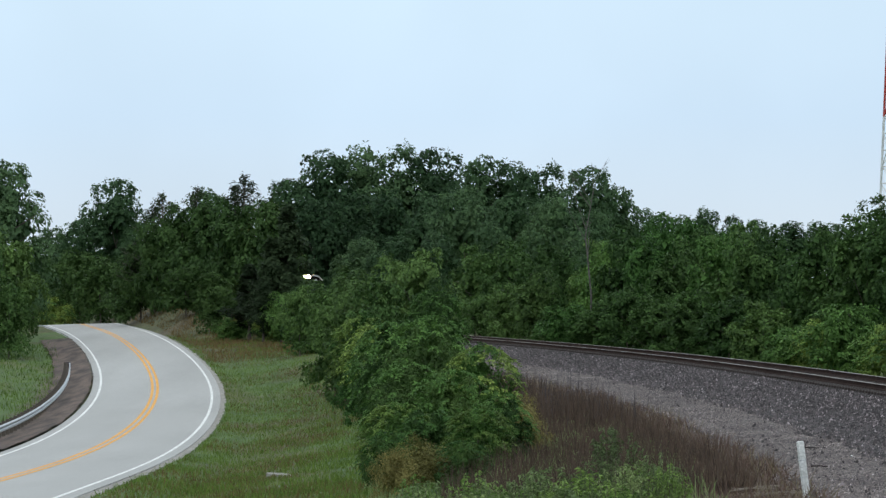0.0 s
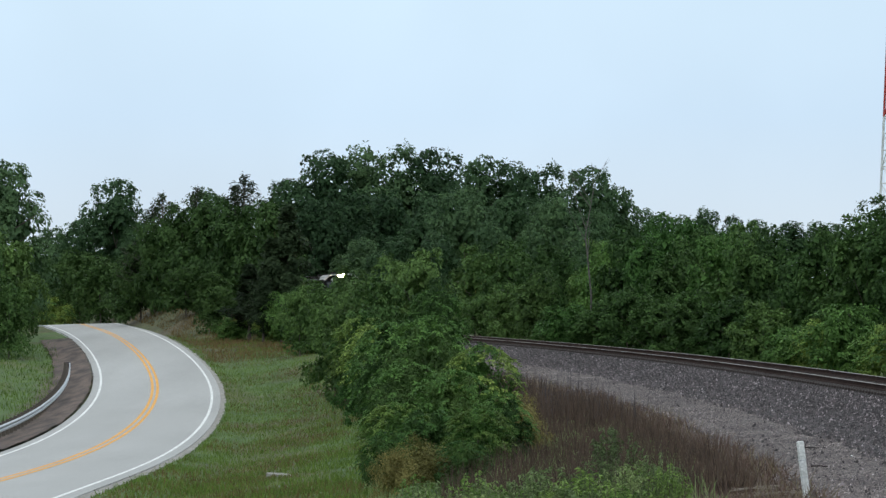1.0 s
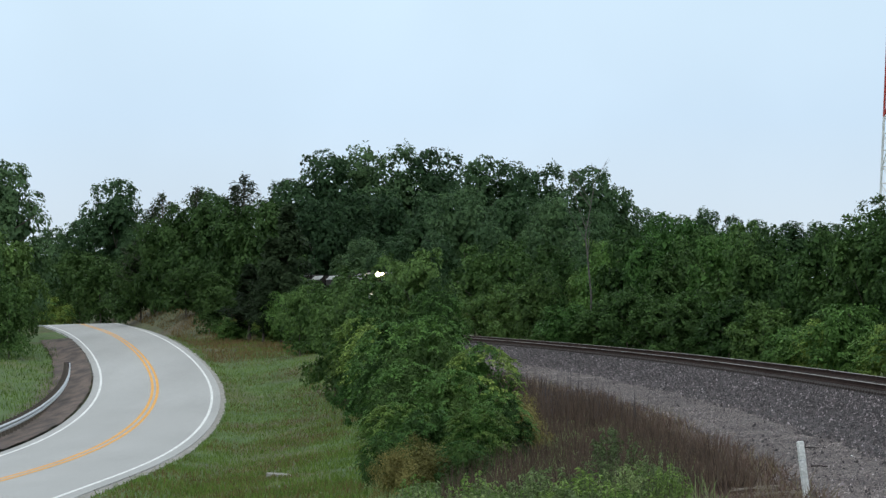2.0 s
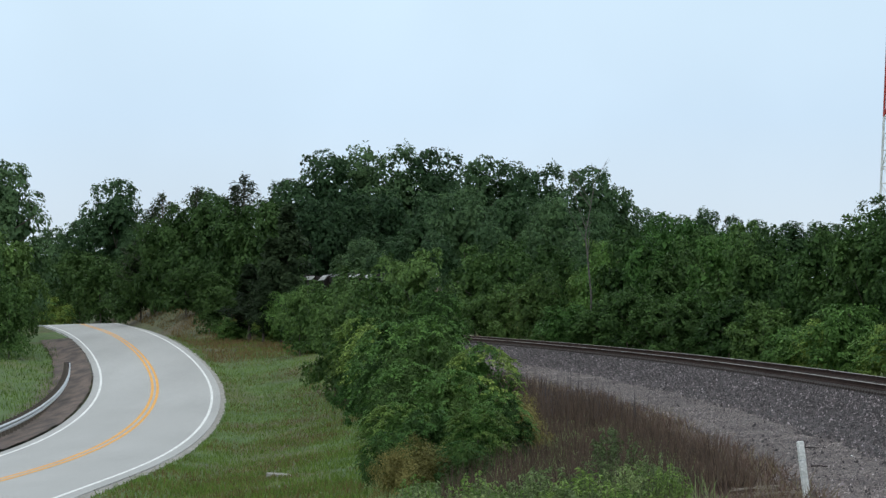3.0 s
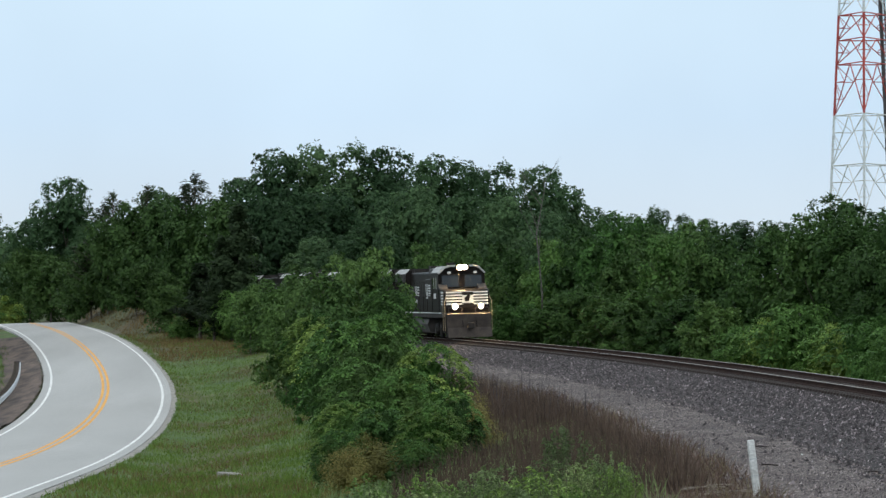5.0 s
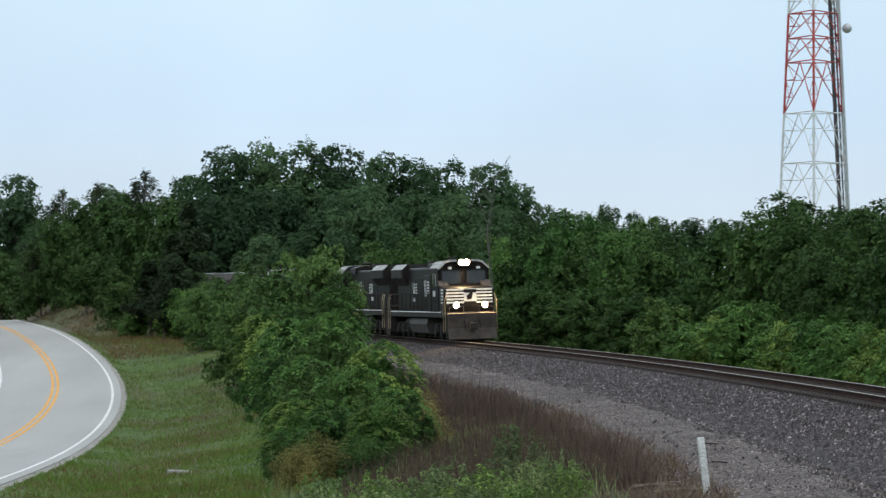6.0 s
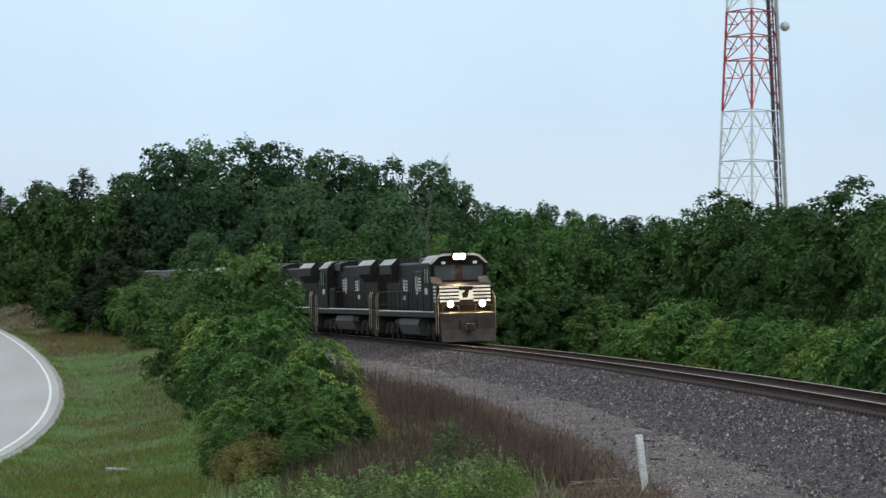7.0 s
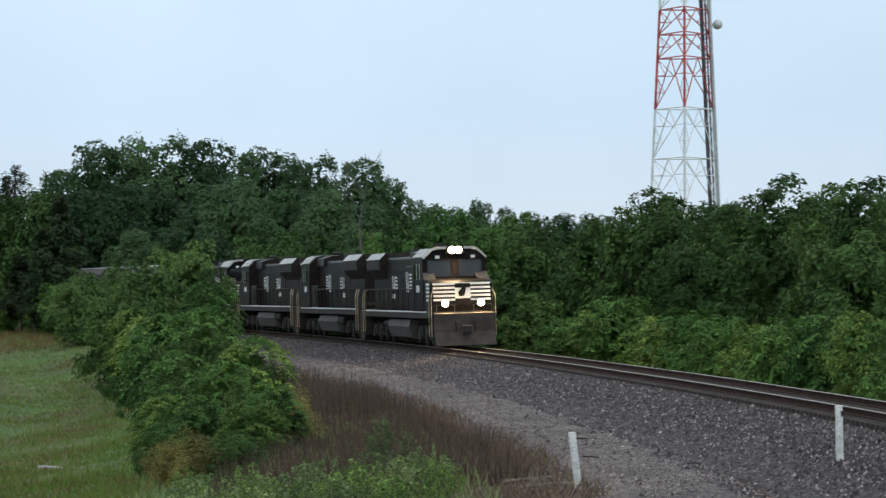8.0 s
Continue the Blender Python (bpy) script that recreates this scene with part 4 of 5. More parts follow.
        part("ditch_light", cyl(bmesh.new(), (x, -10.3, 2.08), (x, -10.33, 2.08), 0.15, 16), lamp, root, "lit warm white ditch light" if lit else "unlit ditch light")
    for x in (-0.95, 0.75):
        box_part("number_board", LOCO_WHITE, root, (x, x + 0.2, -8.6, -8.5, 4.2, 4.34))
    # hood
    box_part("long_hood", LOCO_BLACK, root, (-0.98, 0.98, -5.3, 9.7, 1.7, 4.38), 0.12)
    for sx in (-1, 1):
        bm = bmesh.new()
        prism_y(bm, [(sx * 0.9, 4.62), (sx * 1.06, 4.62), (sx * 1.37, 4.32), (sx * 1.38, 3.8), (sx * 0.9, 3.2)], 5.3, 9.6)
        part("radiator_wing", bm, LOCO_BLACK, root)
        box_part("radiator_grille", LOCO_GRIME, root, (sx * 1.385 - 0.012, sx * 1.385 + 0.012, 5.5, 9.4, 3.86, 4.28))
        # added pale sheet: the wing slope's sky reflection as a colour
        bm = bmesh.new()
        prism_y(bm, [(sx * 1.06, 4.6), (sx * 1.06, 4.65), (sx * 1.4, 4.33), (sx * 1.36, 4.3)], 5.3, 9.62)
        part("wing_cover", bm, GREY_AND_SHEEN, root, "sky sheen on the sloping radiator wing, put in as pale grey")
        box_part("equipment_cabinet", LOCO_BLACK, root, (min(sx * 0.9, sx * 1.45), max(sx * 0.9, sx * 1.45), -5.28, -3.1, 1.72, 3.9 if sx < 0 else 3.0), 0.05)
        for k in range(12):
            y = -2.9 + k * 0.68
            box_part("hood_door", LOCO_BLACK, root, (sx * 0.985 - 0.02, sx * 0.985 + 0.02, y, y + 0.62, 1.85, 3.75), 0.01)
        for k in range(5):
            box_part("hood_stripe", LOCO_WHITE, root, (sx * 1.46 - 0.012, sx * 1.46 + 0.012, -4.95, -4.15, 2.75 + k * 0.17, 2.84 + k * 0.17) if sx < 0 else (0.99, 1.01, -2.6, -1.8, 2.75 + k * 0.17, 2.84 + k * 0.17))
        # slanted emblem strokes beside each set of stripes
        side = 1.474 if sx < 0 else 1.02
        for face, y0, z0, z1 in ((side, -3.95 if sx < 0 else -1.6, 2.62, 3.6), (1.02, 2.85, 2.75, 3.45)):
            for k, lean in ((0, 0.12), (1, -0.2), (2, 0.12)):
                bm = bmesh.new()
                yk = y0 + k * 0.24
                prism(bm, [(yk, z0), (yk + 0.11, z0), (yk + 0.11 + lean, z1), (yk + lean, z1)], sx * face - 0.006, sx * face + 0.006)
                part("hood_marking", bm, LOCO_WHITE, root, "plain white slanted stroke")
        for k in range(4):
            box_part("hood_stripe", LOCO_WHITE, root, (sx * 1.015 - 0.008, sx * 1.015 + 0.008, 2.1, 2.7, 2.78 + k * 0.18, 2.87 + k * 0.18))
        for k in range(3):
            box_part("hood_marking", LOCO_WHITE, root, (sx * 1.015 - 0.008, sx * 1.015 + 0.008, 2.9 + k * 0.28, 3.08 + k * 0.28, 2.3, 2.55), label="small white marking bar")
    bm = bmesh.new()
    prism_y(bm, [(-1.15, 4.1), (-1.1, 4.55), (-0.6, 4.68), (0.6, 4.68), (1.1, 4.55), (1.15, 4.1)], -5.0, -2.6)
    part("brake_housing", bm, LOCO_BLACK, root)
    box_part("exhaust_stack", LOCO_GRIME, root, (-0.45, 0.45, 0.2, 1.3, 4.3, 4.78), 0.05)
    for y in (6.2, 7.7, 9.0):
        part("roof_fan", cyl(bmesh.new(), (0, y, 4.35), (0, y, 4.66), 0.62, 20), LOCO_GRIME, root)
    bm = bmesh.new()
    for k in (-0.18, 0, 0.18):
        cyl(bm, (k, -4.0, 4.85), (k, -4.55, 4.87), 0.03, 8, 0.1)
    cyl(bm, (0, -4.0, 4.6), (0, -4.0, 4.85), 0.04, 6)
    part("horn", bm, LOCO_GRIME, root)
    # walkway rails
    bm = bmesh.new()
    cyl(bm, (0, 0, 1.7), (0, 0, 2.78), 0.024, 6)
    post = bpy.data.meshes.new("stanchion")
    bm.to_mesh(post)
    bm.free()
    post.materials.append(LOCO_GRIME)
    for sx in (-1, 1):
        for k in range(11):
            shared("stanchion", post, root, pose(sx * 1.47, -5.1 + k * 1.45, 0))
        part("handrail", cyl(bmesh.new(), (sx * 1.47, -5.2, 2.78), (sx * 1.47, 9.7, 2.78), 0.026, 6), LOCO_GRIME, root)
    return root


LEAD = locomotive("black diesel locomotive with white nose stripes and lit headlights", True)
TRAIL = locomotive("black trailing diesel locomotive with white hood markings, lights off", False)
TRAIN = [(LEAD, 8.65, 0), (TRAIL, 8.65 + 22.4, 180)]
for k, turned in ((2, 180), (3, 0)):
    TRAIN.append((copy_thing(TRAIL, Matrix()), 8.65 + 22.4 * k, turned))
for ob, _, _ in TRAIN:
    tagged(ob, group="locomotives of the train")


def freight_car():
    root = tagged(new("freight_car"), "pale grey covered freight car behind the locomotives", "freight car", "cars of the train")
    bm = bmesh.new()
    prism_y(bm, [(-1.5, 1.2), (-1.55, 4.0), (-1.2, 4.5), (1.2, 4.5), (1.55, 4.0), (1.5, 1.2)], -8.4, 8.4)
    part("body", bm, LOCO_SILVER, root, "weathered dark grey body")
    bm = bmesh.new()
    box(bm, -0.5, 0.5, -8.3, 8.3, 4.5, 4.62, 0.02)
    part("roof_walk", bm, GALVANISED, root)
    rib = box(bmesh.new(), -0.03, 0.03, -0.05, 0.05, 1.25, 4.0)
    me = bpy.data.meshes.new("rib")
    rib.to_mesh(me)
    rib.free()
    me.materials.append(LOCO_SILVER)
    for sx in (-1, 1):
        for k in range(13):
            shared("rib", me, root, pose(sx * 1.555, -8.1 + k * 1.35, 0))
    box_part("underframe", LOCO_GRIME, root, (-1.2, 1.2, -8.9, 8.9, 0.9, 1.25), 0.03)
    bogie(root, -6.3, 2, 0.87)
    bogie(root, 6.3, 2, 0.87)
    return root


CAR = freight_car()
TRAIN.append((CAR, 8.65 + 22.4 * 3 + 20.5, 0))
TRAIN.append((copy_thing(CAR, Matrix()), 8.65 + 22.4 * 3 + 38.6, 0))
TRAIN.append((copy_thing(CAR, Matrix()), 8.65 + 22.4 * 3 + 56.7, 0))

# ---------------------------------------------------------------- lattice tower
def tower():
    cx, cy = 56.05, 370.0
    base = ground_z(cx, cy)
    root = tagged(new("lattice_tower"), "tall three-legged lattice tower in red and white sections", "tower")
    root.matrix_basis = Matrix.Translation((cx, cy, base))
    rings = [z - base for z in (1.0, 7.0, 13.0, 18.9, 24.9, 31.0, 33.9, 36.9, 39.9, 42.9, 45.9, 49.0)]
    rings[0] = 0.0

    def leg(i, z):
        a = radians(22 + 120 * i)
        r = 4.02 - (z + base - 24.9) * 0.053
        return Vector((r * math.cos(a), r * math.sin(a), z))

    for n in range(len(rings) - 1):
        z0, z1 = rings[n], rings[n + 1]
        red = 24.9 <= z0 + base + 0.01 < 36.8
        mat = TOWER_RED if red else TOWER_WHITE
        for i in range(3):
            part("leg", cyl(bmesh.new(), leg(i, z0), leg(i, z1), 0.15, 8), mat, root)
            a0, b0, a1, b1 = leg(i, z0), leg((i + 1) % 3, z0), leg(i, z1), leg((i + 1) % 3, z1)
            top = (a1 + b1) / 2
            bm = bmesh.new()
            cyl(bm, a1, b1, 0.075, 5)
            cyl(bm, top, a0, 0.07, 5)
            cyl(bm, top, b0, 0.07, 5)
            for p0, p1 in ((a0, a1), (b0, b1)):
                for t in ((0.33, 0.66) if z1 - z0 > 4 else (0.5,)):
                    cyl(bm, p0.lerp(p1, t), p0.lerp(top, t), 0.045, 4)
                if z1 - z0 > 4:
                    cyl(bm, p0.lerp(p1, 0.66), p0.lerp(top, 0.33), 0.04, 4)
                    cyl(bm, p1, p0.lerp(top, 0.66), 0.045, 4)
                else:
                    cyl(bm, p1, p0.lerp(top, 0.5), 0.045, 4)
            part("brace_panel", bm, mat, root)
    z0, z1 = rings[0], rings[-1]
    a, b = leg(0, z0), leg(0, z1)
    for off, wide, mat, label in ((-0.9, 0.28, CABLE_DARK, "dark cable run"), (-0.42, 0.12, CABLE_DARK, "thin cable run"), (0.15, 0.2, GALVANISED, "grey climbing ladder")):
        bm = bmesh.new()
        cyl(bm, a + Vector((off, -0.3, 0)), b + Vector((off, -0.3, 0)), wide, 4)
        part("cable_run", bm, mat, root, label)
    z = 35.1 - base
    c = leg(0, z) + Vector((1.0, -0.4, 0))
    bm = bmesh.new()
    d = Vector((-0.45, -0.85, 0.0)).normalized()
    cyl(bm, c + d * 0.1, c - d * 0.3, 0.6, 20, 0.5)
    cyl(bm, c + d * 0.1, c + d * 0.28, 0.6, 20, 0.4)
    cyl(bm, c + d * 0.28, c + d * 0.36, 0.4, 20, 0.1)
    dish = part("dish_antenna", bm, GALVANISED, root, "pale grey drum-shaped dish antenna")
    part("mount", cyl(bmesh.new(), leg(0, z), c, 0.06, 6), GALVANISED, dish)


tower()

# ---------------------------------------------------------------- posts, guard rail, slab
def marker_post(x, y, z, h, lean_x, label):
    bm = bmesh.new()
    box(bm, -0.062, 0.062, -0.05, 0.05, -0.4, h, 0.012)
    root = part("marker_post", bm, WHITE_WOOD, None)
    tagged(root, label, "post", "white marker posts")
    root.matrix_basis = pose(x, y, z, 2, lean_x, 8)
    return root


p = marker_post(6.85, 58.7, -1.12, 0.98, -7.5, "leaning weathered white wooden post at the gravel edge")
for z in (0.3, 0.62):
    box_part("wire_band", GALVANISED, p, (-0.066, 0.066, -0.055, 0.055, z, z + 0.012))
p = marker_post(11.68, 57.7, -0.6, 0.98, -2, "upright weathered white wooden post on the ballast")
box_part("stain_plate", RUST, p, (0.02, 0.064, -0.056, -0.048, 0.78, 0.88))


def guard_rail():
    root = tagged(new("guard_rail"), "galvanised steel guard rail on posts along the road bend", "guard rail")
    s0, s1 = 20.0, 152.0
    prof = [(0, 0.44), (-0.07, 0.49), (-0.07, 0.55), (0, 0.6), (-0.0, 0.62), (-0.07, 0.67), (-0.07, 0.73), (0, 0.78)]
    ribbon("beam", road, s0, s1, 1.0, [(-5.55 - a, h) for a, h in prof], GALVANISED, -0.25, 0, root)
    bm = box(bmesh.new(), -0.09, 0.09, -0.075, 0.075, -0.5, 0.82, 0.01)
    me = bpy.data.meshes.new("post")
    bm.to_mesh(me)
    bm.free()
    me.materials.append(BARK)
    bm = box(bmesh.new(), 0.09, 0.2, -0.07, 0.07, 0.44, 0.78)
    blk = bpy.data.meshes.new("block")
    bm.to_mesh(blk)
    bm.free()
    blk.materials.append(BARK)
    for s in np.arange(s0 + 0.5, s1, 1.9):
        x, y, z, a = road(s)
        m = pose(x - 5.84 * math.cos(a), y - 5.84 * math.sin(a), z - 0.25, 0, 0, math.degrees(a))
        o = shared("post", me, root, m)
        shared("spacer_block", blk, o, Matrix())
    x, y, z, a = road(s1)
    bm = bmesh.new()
    cyl(bm, (0, 0, 0.42), (0, 0, 0.8), 0.16, 12)
    end = part("end_terminal", bm, CABLE_DARK, root, "dark rounded end terminal")
    end.matrix_basis = pose(x - 5.65, y, z - 0.25)


guard_rail()
dirt = ribbon("dirt_strip", road, 40, 205, 1.0, [(-6.6, -0.33), (-5.6, -0.26), (-4.6, -0.17), (-4.05, -0.13)], DIRT, 0.09, 0, wobble=0.08, smooth=True)
tagged(dirt, "bare brown dirt strip beside the road", "dirt", kind="structure")
edge = ribbon("gravel_shoulder", road, 0, 300, 1.0, [(3.9, -0.06), (4.1, -0.05), (4.25, -0.09)], SHOULDER, 0.02, BANK, wobble=0.06, smooth=True)
tagged(edge, "thin pale gravel shoulder along the road", "gravel", kind="structure")

bm = box(bmesh.new(), -0.35, 0.35, -0.6, 0.6, -0.2, 0.07, 0.03)
slab = part("concrete_slab", bm, SHOULDER, None)
slab.matrix_basis = pose(-5.3, 101, ground_z(-5.3, 101) + 0.02, 0, 3, 12)
tagged(slab, "small pale concrete slab lying in the grass", "slab")

def fallen_branch(x, y, seed):
    rng = np.random.default_rng(seed)
    root = tagged(new("fallen_branch"), "bleached dead branch lying in brown weeds", "branch")
    root.matrix_basis = pose(x, y, ground_z(x, y) + 0.06, 0, 4, 15)
    bm = bmesh.new()
    cyl(bm, (-0.45, 0, 0), (0.1, 0.1, 0.08), 0.02, 6, 0.016)
    cyl(bm, (0.1, 0.1, 0.1), (0.5, 0.0, 0.1), 0.016, 6, 0.008)
    part("stem", bm, BLEACHED, root)
    for k in range(4):
        p = Vector((-0.4 + 0.25 * k, 0.05, 0.05 + 0.03 * k))
        q = p + Vector((0.4, rng.normal() * 0.2, rng.uniform(-0.06, 0.14)))
        part("twig", cyl(bmesh.new(), p, q, 0.01, 5, 0.004), BLEACHED, root)


fallen_branch(6.35, 59.5, 4)
fallen_branch(6.1, 61.5, 6)


def stick(x, y, z, turn, length):
    bm = bmesh.new()
    cyl(bm, (-length / 2, 0, 0), (0, 0.02, 0.015), 0.017, 6, 0.015)
    cyl(bm, (0, 0.02, 0.015), (length / 2, 0, 0.0), 0.015, 6, 0.009)
    ob = part("stick", bm, TIE_WOOD, None)
    ob.matrix_basis = pose(x, y, z, 0, 2, turn)
    tagged(ob, "short dark dead stick lying on the gravel", "stick", "sticks on the gravel")


for sx, sy, turn, length in ((8.65, 73.5, 4, 0.5), (8.0, 66.0, -20, 0.4), (9.6, 62.0, 35, 0.35)):
    st = track(float(np.interp(sy, TY, TS)))
    rise = float(np.interp(sy, TY, RISE))
    stick(sx, sy, float(st[2]) + float(np.interp(sx - st[0], [-7.7, -7.2, -5.2, -3.4], [-0.98, -0.84, -0.74, -0.62])) - rise + 0.04, turn, length)

for x, y, r in ((10.6, 73.7, 0.05), (9.14, 69.6, 0.045)):
    bm = bmesh.new()
    bmesh.ops.create_icosphere(bm, subdivisions=1, radius=r)
    for v in bm.verts:
        v.co *= 0.8 + 0.4 * abs(noise.noise(v.co * 9 + Vector((x, y, 0))))
        v.co.z *= 0.7
    o = part("pale_stone", bm, WHITE_LINE, None)
    sx, sy, sz, sa = track(float(np.interp(y, TY, TS)))
    o.matrix_basis = pose(x, y, sz + float(np.interp(x - sx, [-7.7, -7.2, -5.2, -3.4, -2.3], [-0.98, -0.84, -0.74, -0.62, -0.43])) - float(np.interp(sx - x, [3.2, 5.0], [0, 1])) * float(np.interp(y, TY, RISE)) + r * 0.4)
    tagged(o, "small white stone lying on the grey ballast", "stone", "white stones on the ballast")

# ---------------------------------------------------------------- dead tree
def dead_tree(x, y, top, seed, label):
    rng = np.random.default_rng(seed)
    z = ground_z(x, y)
    h = top - z
    root = tagged(new("dead_tree"), label, "tree")
    root.matrix_basis = Matrix.Translation((x, y, z))
    bm = bmesh.new()
    pts = [Vector((0, 0, -0.3)), Vector((0.05, 0, h * 0.3)), Vector((-0.35, 0, h * 0.62)), Vector((0.2, 0, h * 0.85)), Vector((0.1, 0, h))]
    for i in range(4):
        cyl(bm, pts[i], pts[i + 1], 0.08 - 0.019 * i, 8, 0.061 - 0.017 * i)
    part("trunk", bm, DEAD_WOOD, root)
    for i in range(6):
        bm = bmesh.new()
        t = rng.uniform(0.35, 0.95)
        k = min(int(t * 4), 3)
        p = pts[k].lerp(pts[k + 1], t * 4 - k)
        a = rng.uniform(0, 6.28)
        ln = h * 0.17 * (1.25 - t)
        q = p + Vector((math.cos(a) * ln, math.sin(a) * ln * 0.5, ln * 1.2))
        cyl(bm, p, q, 0.026, 5, 0.014)
        for _ in range(3):
            e = q + Vector((rng.normal() * ln * 0.3, rng.normal() * 0.2, ln * rng.uniform(0.3, 0.8)))
            cyl(bm, q, e, 0.013, 4, 0.006)
        part("branch", bm, DEAD_WOOD, root)


dead_tree(10.25, 216, 12.3, 3, "bare grey dead tree standing among green trees")

# ---------------------------------------------------------------- loose cover: stones, grass, stems
def blades(name, places, height, wide, lean, mat, label, seed):
    rng = np.random.default_rng(seed)
    n = len(places)
    b = np.array(places)
    a = rng.uniform(0, 6.28, n)
    drift = np.array([noise.noise(Vector((x * 0.35, y * 0.2, seed + 40))) for x, y, _ in places])
    h = height * rng.uniform(0.5, 1.3, n) * np.clip(0.9 + 0.6 * drift, 0.45, 1.4)
    w = wide * rng.uniform(0.6, 1.4, n)
    tip = b + np.c_[rng.normal(0, lean, n) * h, rng.normal(0, lean, n) * h, h]
    v = np.empty((n, 3, 3))
    v[:, 0] = b - np.c_[np.cos(a) * w / 2, np.sin(a) * w / 2, np.full(n, 0.04)]
    v[:, 1] = b + np.c_[np.cos(a) * w / 2, np.sin(a) * w / 2, np.full(n, -0.04)]
    v[:, 2] = tip
    me = bpy.data.meshes.new(name)
    me.vertices.add(n * 3)
    me.vertices.foreach_set("co", v.ravel())
    me.loops.add(n * 3)
    me.loops.foreach_set("vertex_index", np.arange(n * 3, dtype=np.int32))
    me.polygons.add(n)
    me.polygons.foreach_set("loop_start", np.arange(0, n * 3, 3, dtype=np.int32))
    me.materials.append(mat)
    me.update(calc_edges=True)
    return tagged(new(name, me), label, name.replace("_", " "), kind="stuff")


def scatter(seed, count, y0, y1, line, o0, o1, power=1.6, drift=1.0, wide=1.0):
    """Ground places beside a line, thicker near the eye, in drifts."""
    rng = np.random.default_rng(seed)
    out = []
    lx, ly = (TX, TY) if line == "track" else (RX, RY)
    while len(out) < count:
        y = y0 + (y1 - y0) * rng.uniform() ** power
        x = np.interp(y, ly, lx) + rng.uniform(o0, o1)
        if drift * noise.noise(Vector((x * 0.5 / wide, y * 0.25 / wide, seed))) + rng.uniform(-0.8, 0.9) > 0:
            out.append((x, y, ground_z(x, y)))
    return out


blades("verge_grass", scatter(1, 56000, 66, 270, "road", 4.3, 12.5), 0.17, 0.035, 0.4, GRASS_BLADE, "soft green verge grass beside the road", 1)
blades("verge_straw", scatter(8, 24000, 66, 270, "road", 4.5, 12.5, 1.5, 5.0, 2.5), 0.17, 0.03, 0.45, VERGE_STRAW, "straw-coloured patches in the verge grass", 8)
blades("far_verge_grass", scatter(2, 12000, 120, 260, "road", -16, -5.9), 0.3, 0.06, 0.35, GRASS_BLADE, "rough green grass beyond the guard rail", 2)
blades("dry_weeds", scatter(3, 26000, 62, 175, "track", -15.0, -8.6, 1.3), 0.75, 0.026, 0.24, DRY_STEM, "dead reddish-brown weed stems on the slope", 3)
blades("matted_weeds", scatter(10, 22000, 50, 130, "track", -15.0, -7.6, 1.4), 0.32, 0.03, 0.7, DRY_STEM, "low matted brown weeds on the slope", 10)
blades("pale_weeds", scatter(6, 6000, 50, 150, "track", -14.0, -7.6, 1.4), 0.42, 0.02, 0.6, STRAW, "bleached straw-coloured weed stems", 6)
blades("tall_stalks", scatter(12, 260, 95, 150, "track", -11.0, -8.0, 1.0), 1.1, 0.035, 0.08, CABLE_DARK, "dark standing dead weed stalks", 12)
blades("green_weeds", scatter(7, 7000, 48, 100, "track", -17.0, -9.5, 1.3), 0.4, 0.035, 0.35, LEAF_WEED, "low green weeds growing through dead stems", 7)
blades("trackside_grass", scatter(15, 9000, 62, 200, "track", 3.1, 6.0, 1.4), 0.45, 0.05, 0.35, LEAF_FRESH, "dark green grass at the foot of the shrubs", 15)
blades("bank_grass", scatter(5, 9000, 225, 320, "road", 5, 14, 1.0), 0.35, 0.06, 0.3, VERGE_STRAW, "tall brownish grass on the road bank", 5)


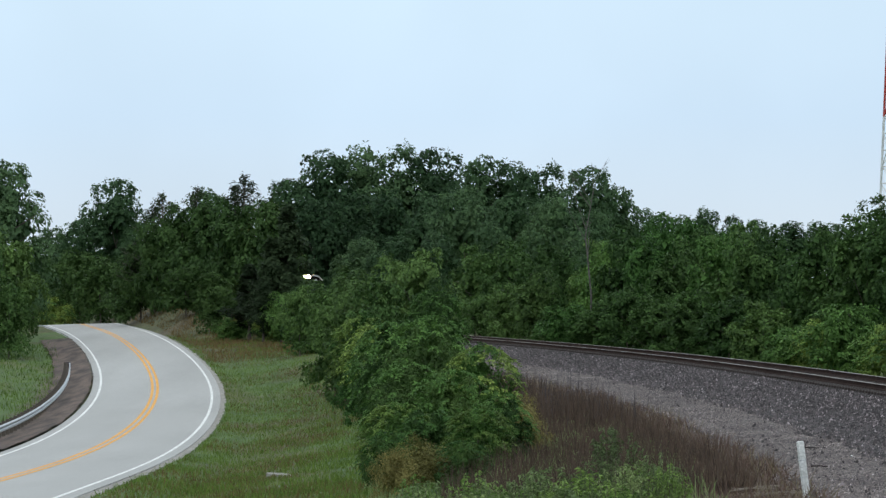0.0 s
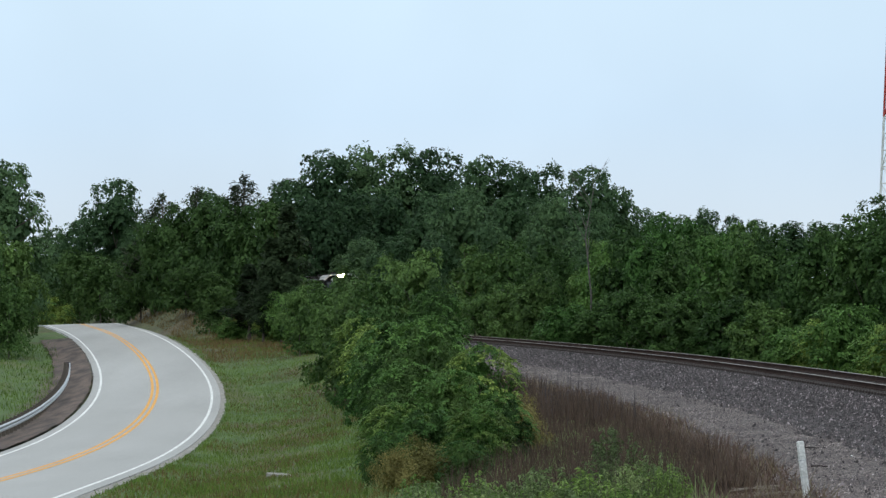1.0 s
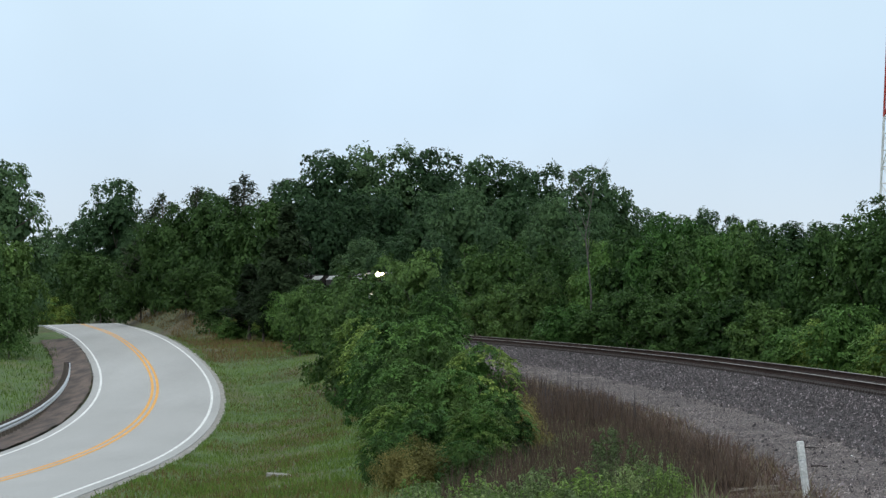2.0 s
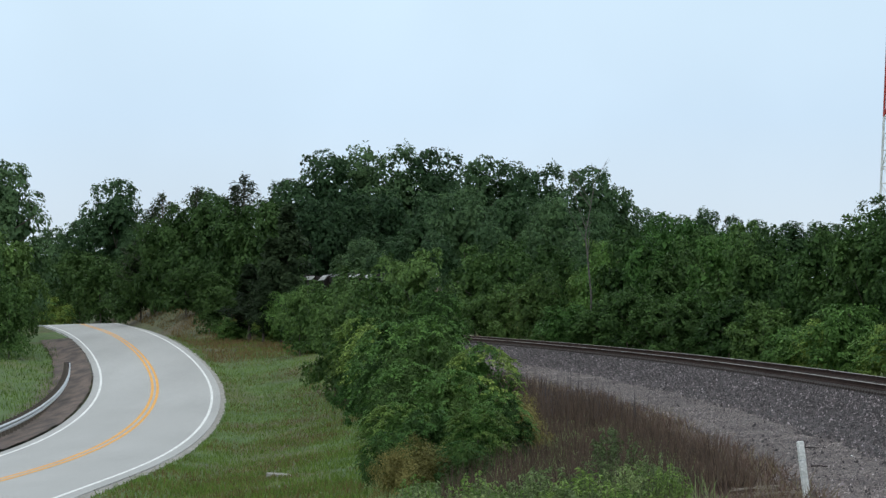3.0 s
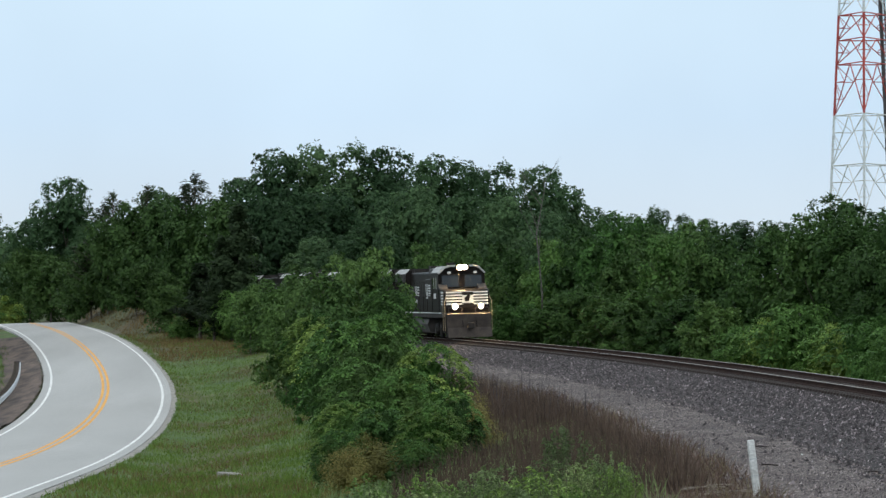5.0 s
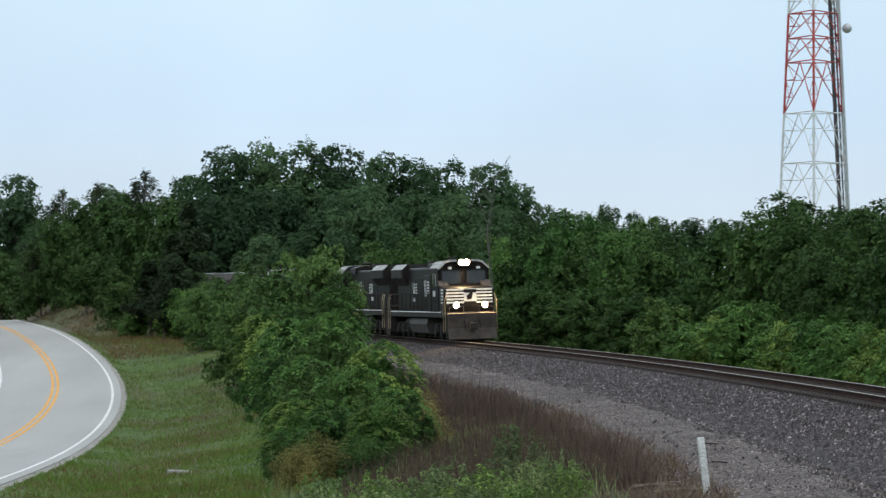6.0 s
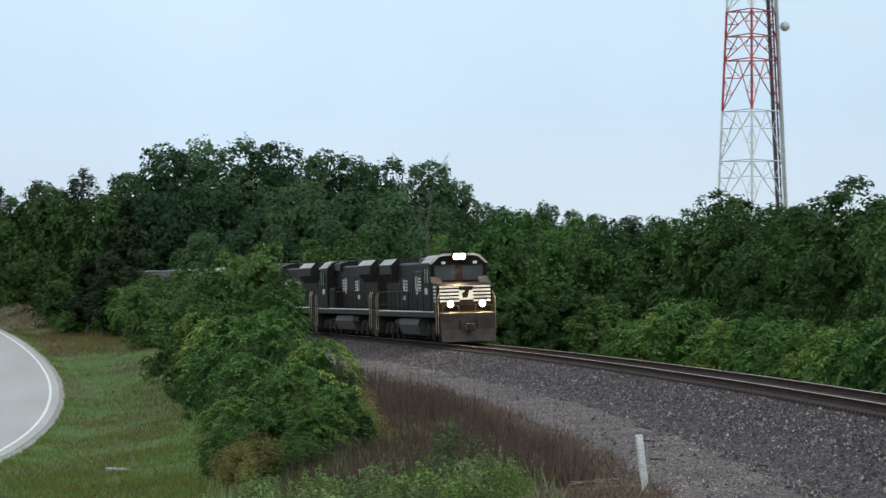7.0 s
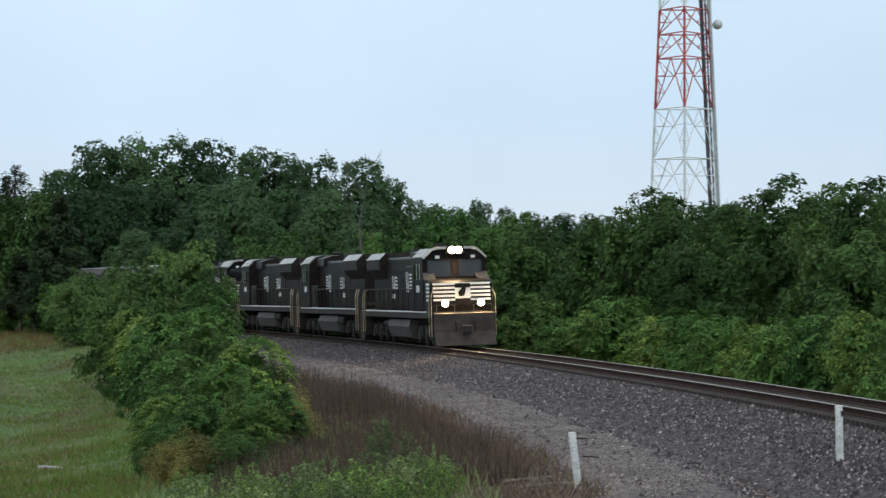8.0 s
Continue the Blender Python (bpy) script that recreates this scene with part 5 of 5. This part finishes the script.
def stones(name, seed, n, o0, o1, r0, r1, mat, label, fall=1.0):
    rng = np.random.default_rng(seed)
    s = -16 + 177 * rng.uniform(0, 1, n) ** 1.6
    o = o0 + (o1 - o0) * rng.beta(fall, 1.0, n)
    prof_o, prof_z = [-7.7, -7.2, -5.2, -3.4, -2.3, -1.4, -1.2], [-0.98, -0.84, -0.74, -0.62, -0.43, -0.34, -0.27]
    x, y, z, a = track(s)
    c = np.c_[x + o * np.cos(a), y + o * np.sin(a), z + np.interp(o, prof_o, prof_z) - np.interp(s, TS, RISE) * np.clip((-o - 3.2) / 1.8, 0, 1)]
    r = rng.uniform(r0, r1, n)
    big = rng.uniform(0, 1, n) < 0.04
    r[big] *= 1.7
    unit = np.array([(1, 0, -0.4), (0, 1, -0.4), (-1, 0, -0.4), (0, -1, -0.4), (0, 0, 1.1)])
    v = c[:, None] + unit[None] * r[:, None, None] * rng.uniform(0.6, 1.4, (n, 5, 1)) + rng.normal(0, 0.3, (n, 5, 3)) * r[:, None, None]
    tri = np.array([(0, 1, 4), (1, 2, 4), (2, 3, 4), (3, 0, 4)])
    idx = (np.arange(n) * 5)[:, None, None] + tri[None]
    me = bpy.data.meshes.new(name)
    me.vertices.add(n * 5)
    me.vertices.foreach_set("co", v.ravel())
    me.loops.add(n * 12)
    me.loops.foreach_set("vertex_index", idx.ravel().astype(np.int32))
    me.polygons.add(n * 4)
    me.polygons.foreach_set("loop_start", np.arange(0, n * 12, 3, dtype=np.int32))
    me.materials.append(mat)
    me.update(calc_edges=True)
    tagged(new(name, me), label, "stones", kind="stuff")


stones("ballast_stones", 9, 52000, -7.4, -1.3, 0.018, 0.042, STONE, "loose angular grey ballast stones", 1.5)
stones("apron_stones", 19, 24000, -3.6, -7.7, 0.014, 0.034, APRON_STONE, "pale tan crushed stones at the foot of the ballast", 2.4)

# ---------------------------------------------------------------- ties, as pieces of the track
def ties():
    bm = box(bmesh.new(), -1.3, 1.3, -0.115, 0.115, -0.34, -0.175, 0.012)
    me = bpy.data.meshes.new("tie")
    bm.to_mesh(me)
    bm.free()
    me.materials.append(TIE_WOOD)
    for k in range(300):
        x, y, z, a = track(-8 + k * 0.55)
        o = new("tie", me)
        o.parent = ballast
        o.matrix_basis = Matrix.Translation((x, y, z)) @ pose(0, 0, 0, 0, -math.degrees(cant(-8 + k * 0.55)), math.degrees(a))


ties()

# ---------------------------------------------------------------- the train's run
START, SPEED = 231.1, 18.05


def ride(thing, behind, turned):
    rows = []
    for i in range(33):
        t = i * 0.25
        x, y, z, a = track(START - SPEED * t + behind)
        m = pose(x, y, z) @ pose(0, 0, 0, 0, 0, math.degrees(a)) @ pose(0, 0, 0, 0, -math.degrees(CANT), 0) @ pose(0, 0, 0, 0, 0, turned)
        rows.append((t, m))
    walk(thing, rows)
    spin = SPEED / 0.5 * (1 if turned == 0 else -1)
    for o in thing.children:
        if o.name.startswith("wheelset"):
            y = o.location.y
            walk(o, [(f / FPS, pose(0, y, 0.53, math.degrees(spin * f / FPS))) for f in range(0, 241)])


def motions():
    for thing, behind, turned in TRAIN:
        ride(thing, behind, turned)


motions()
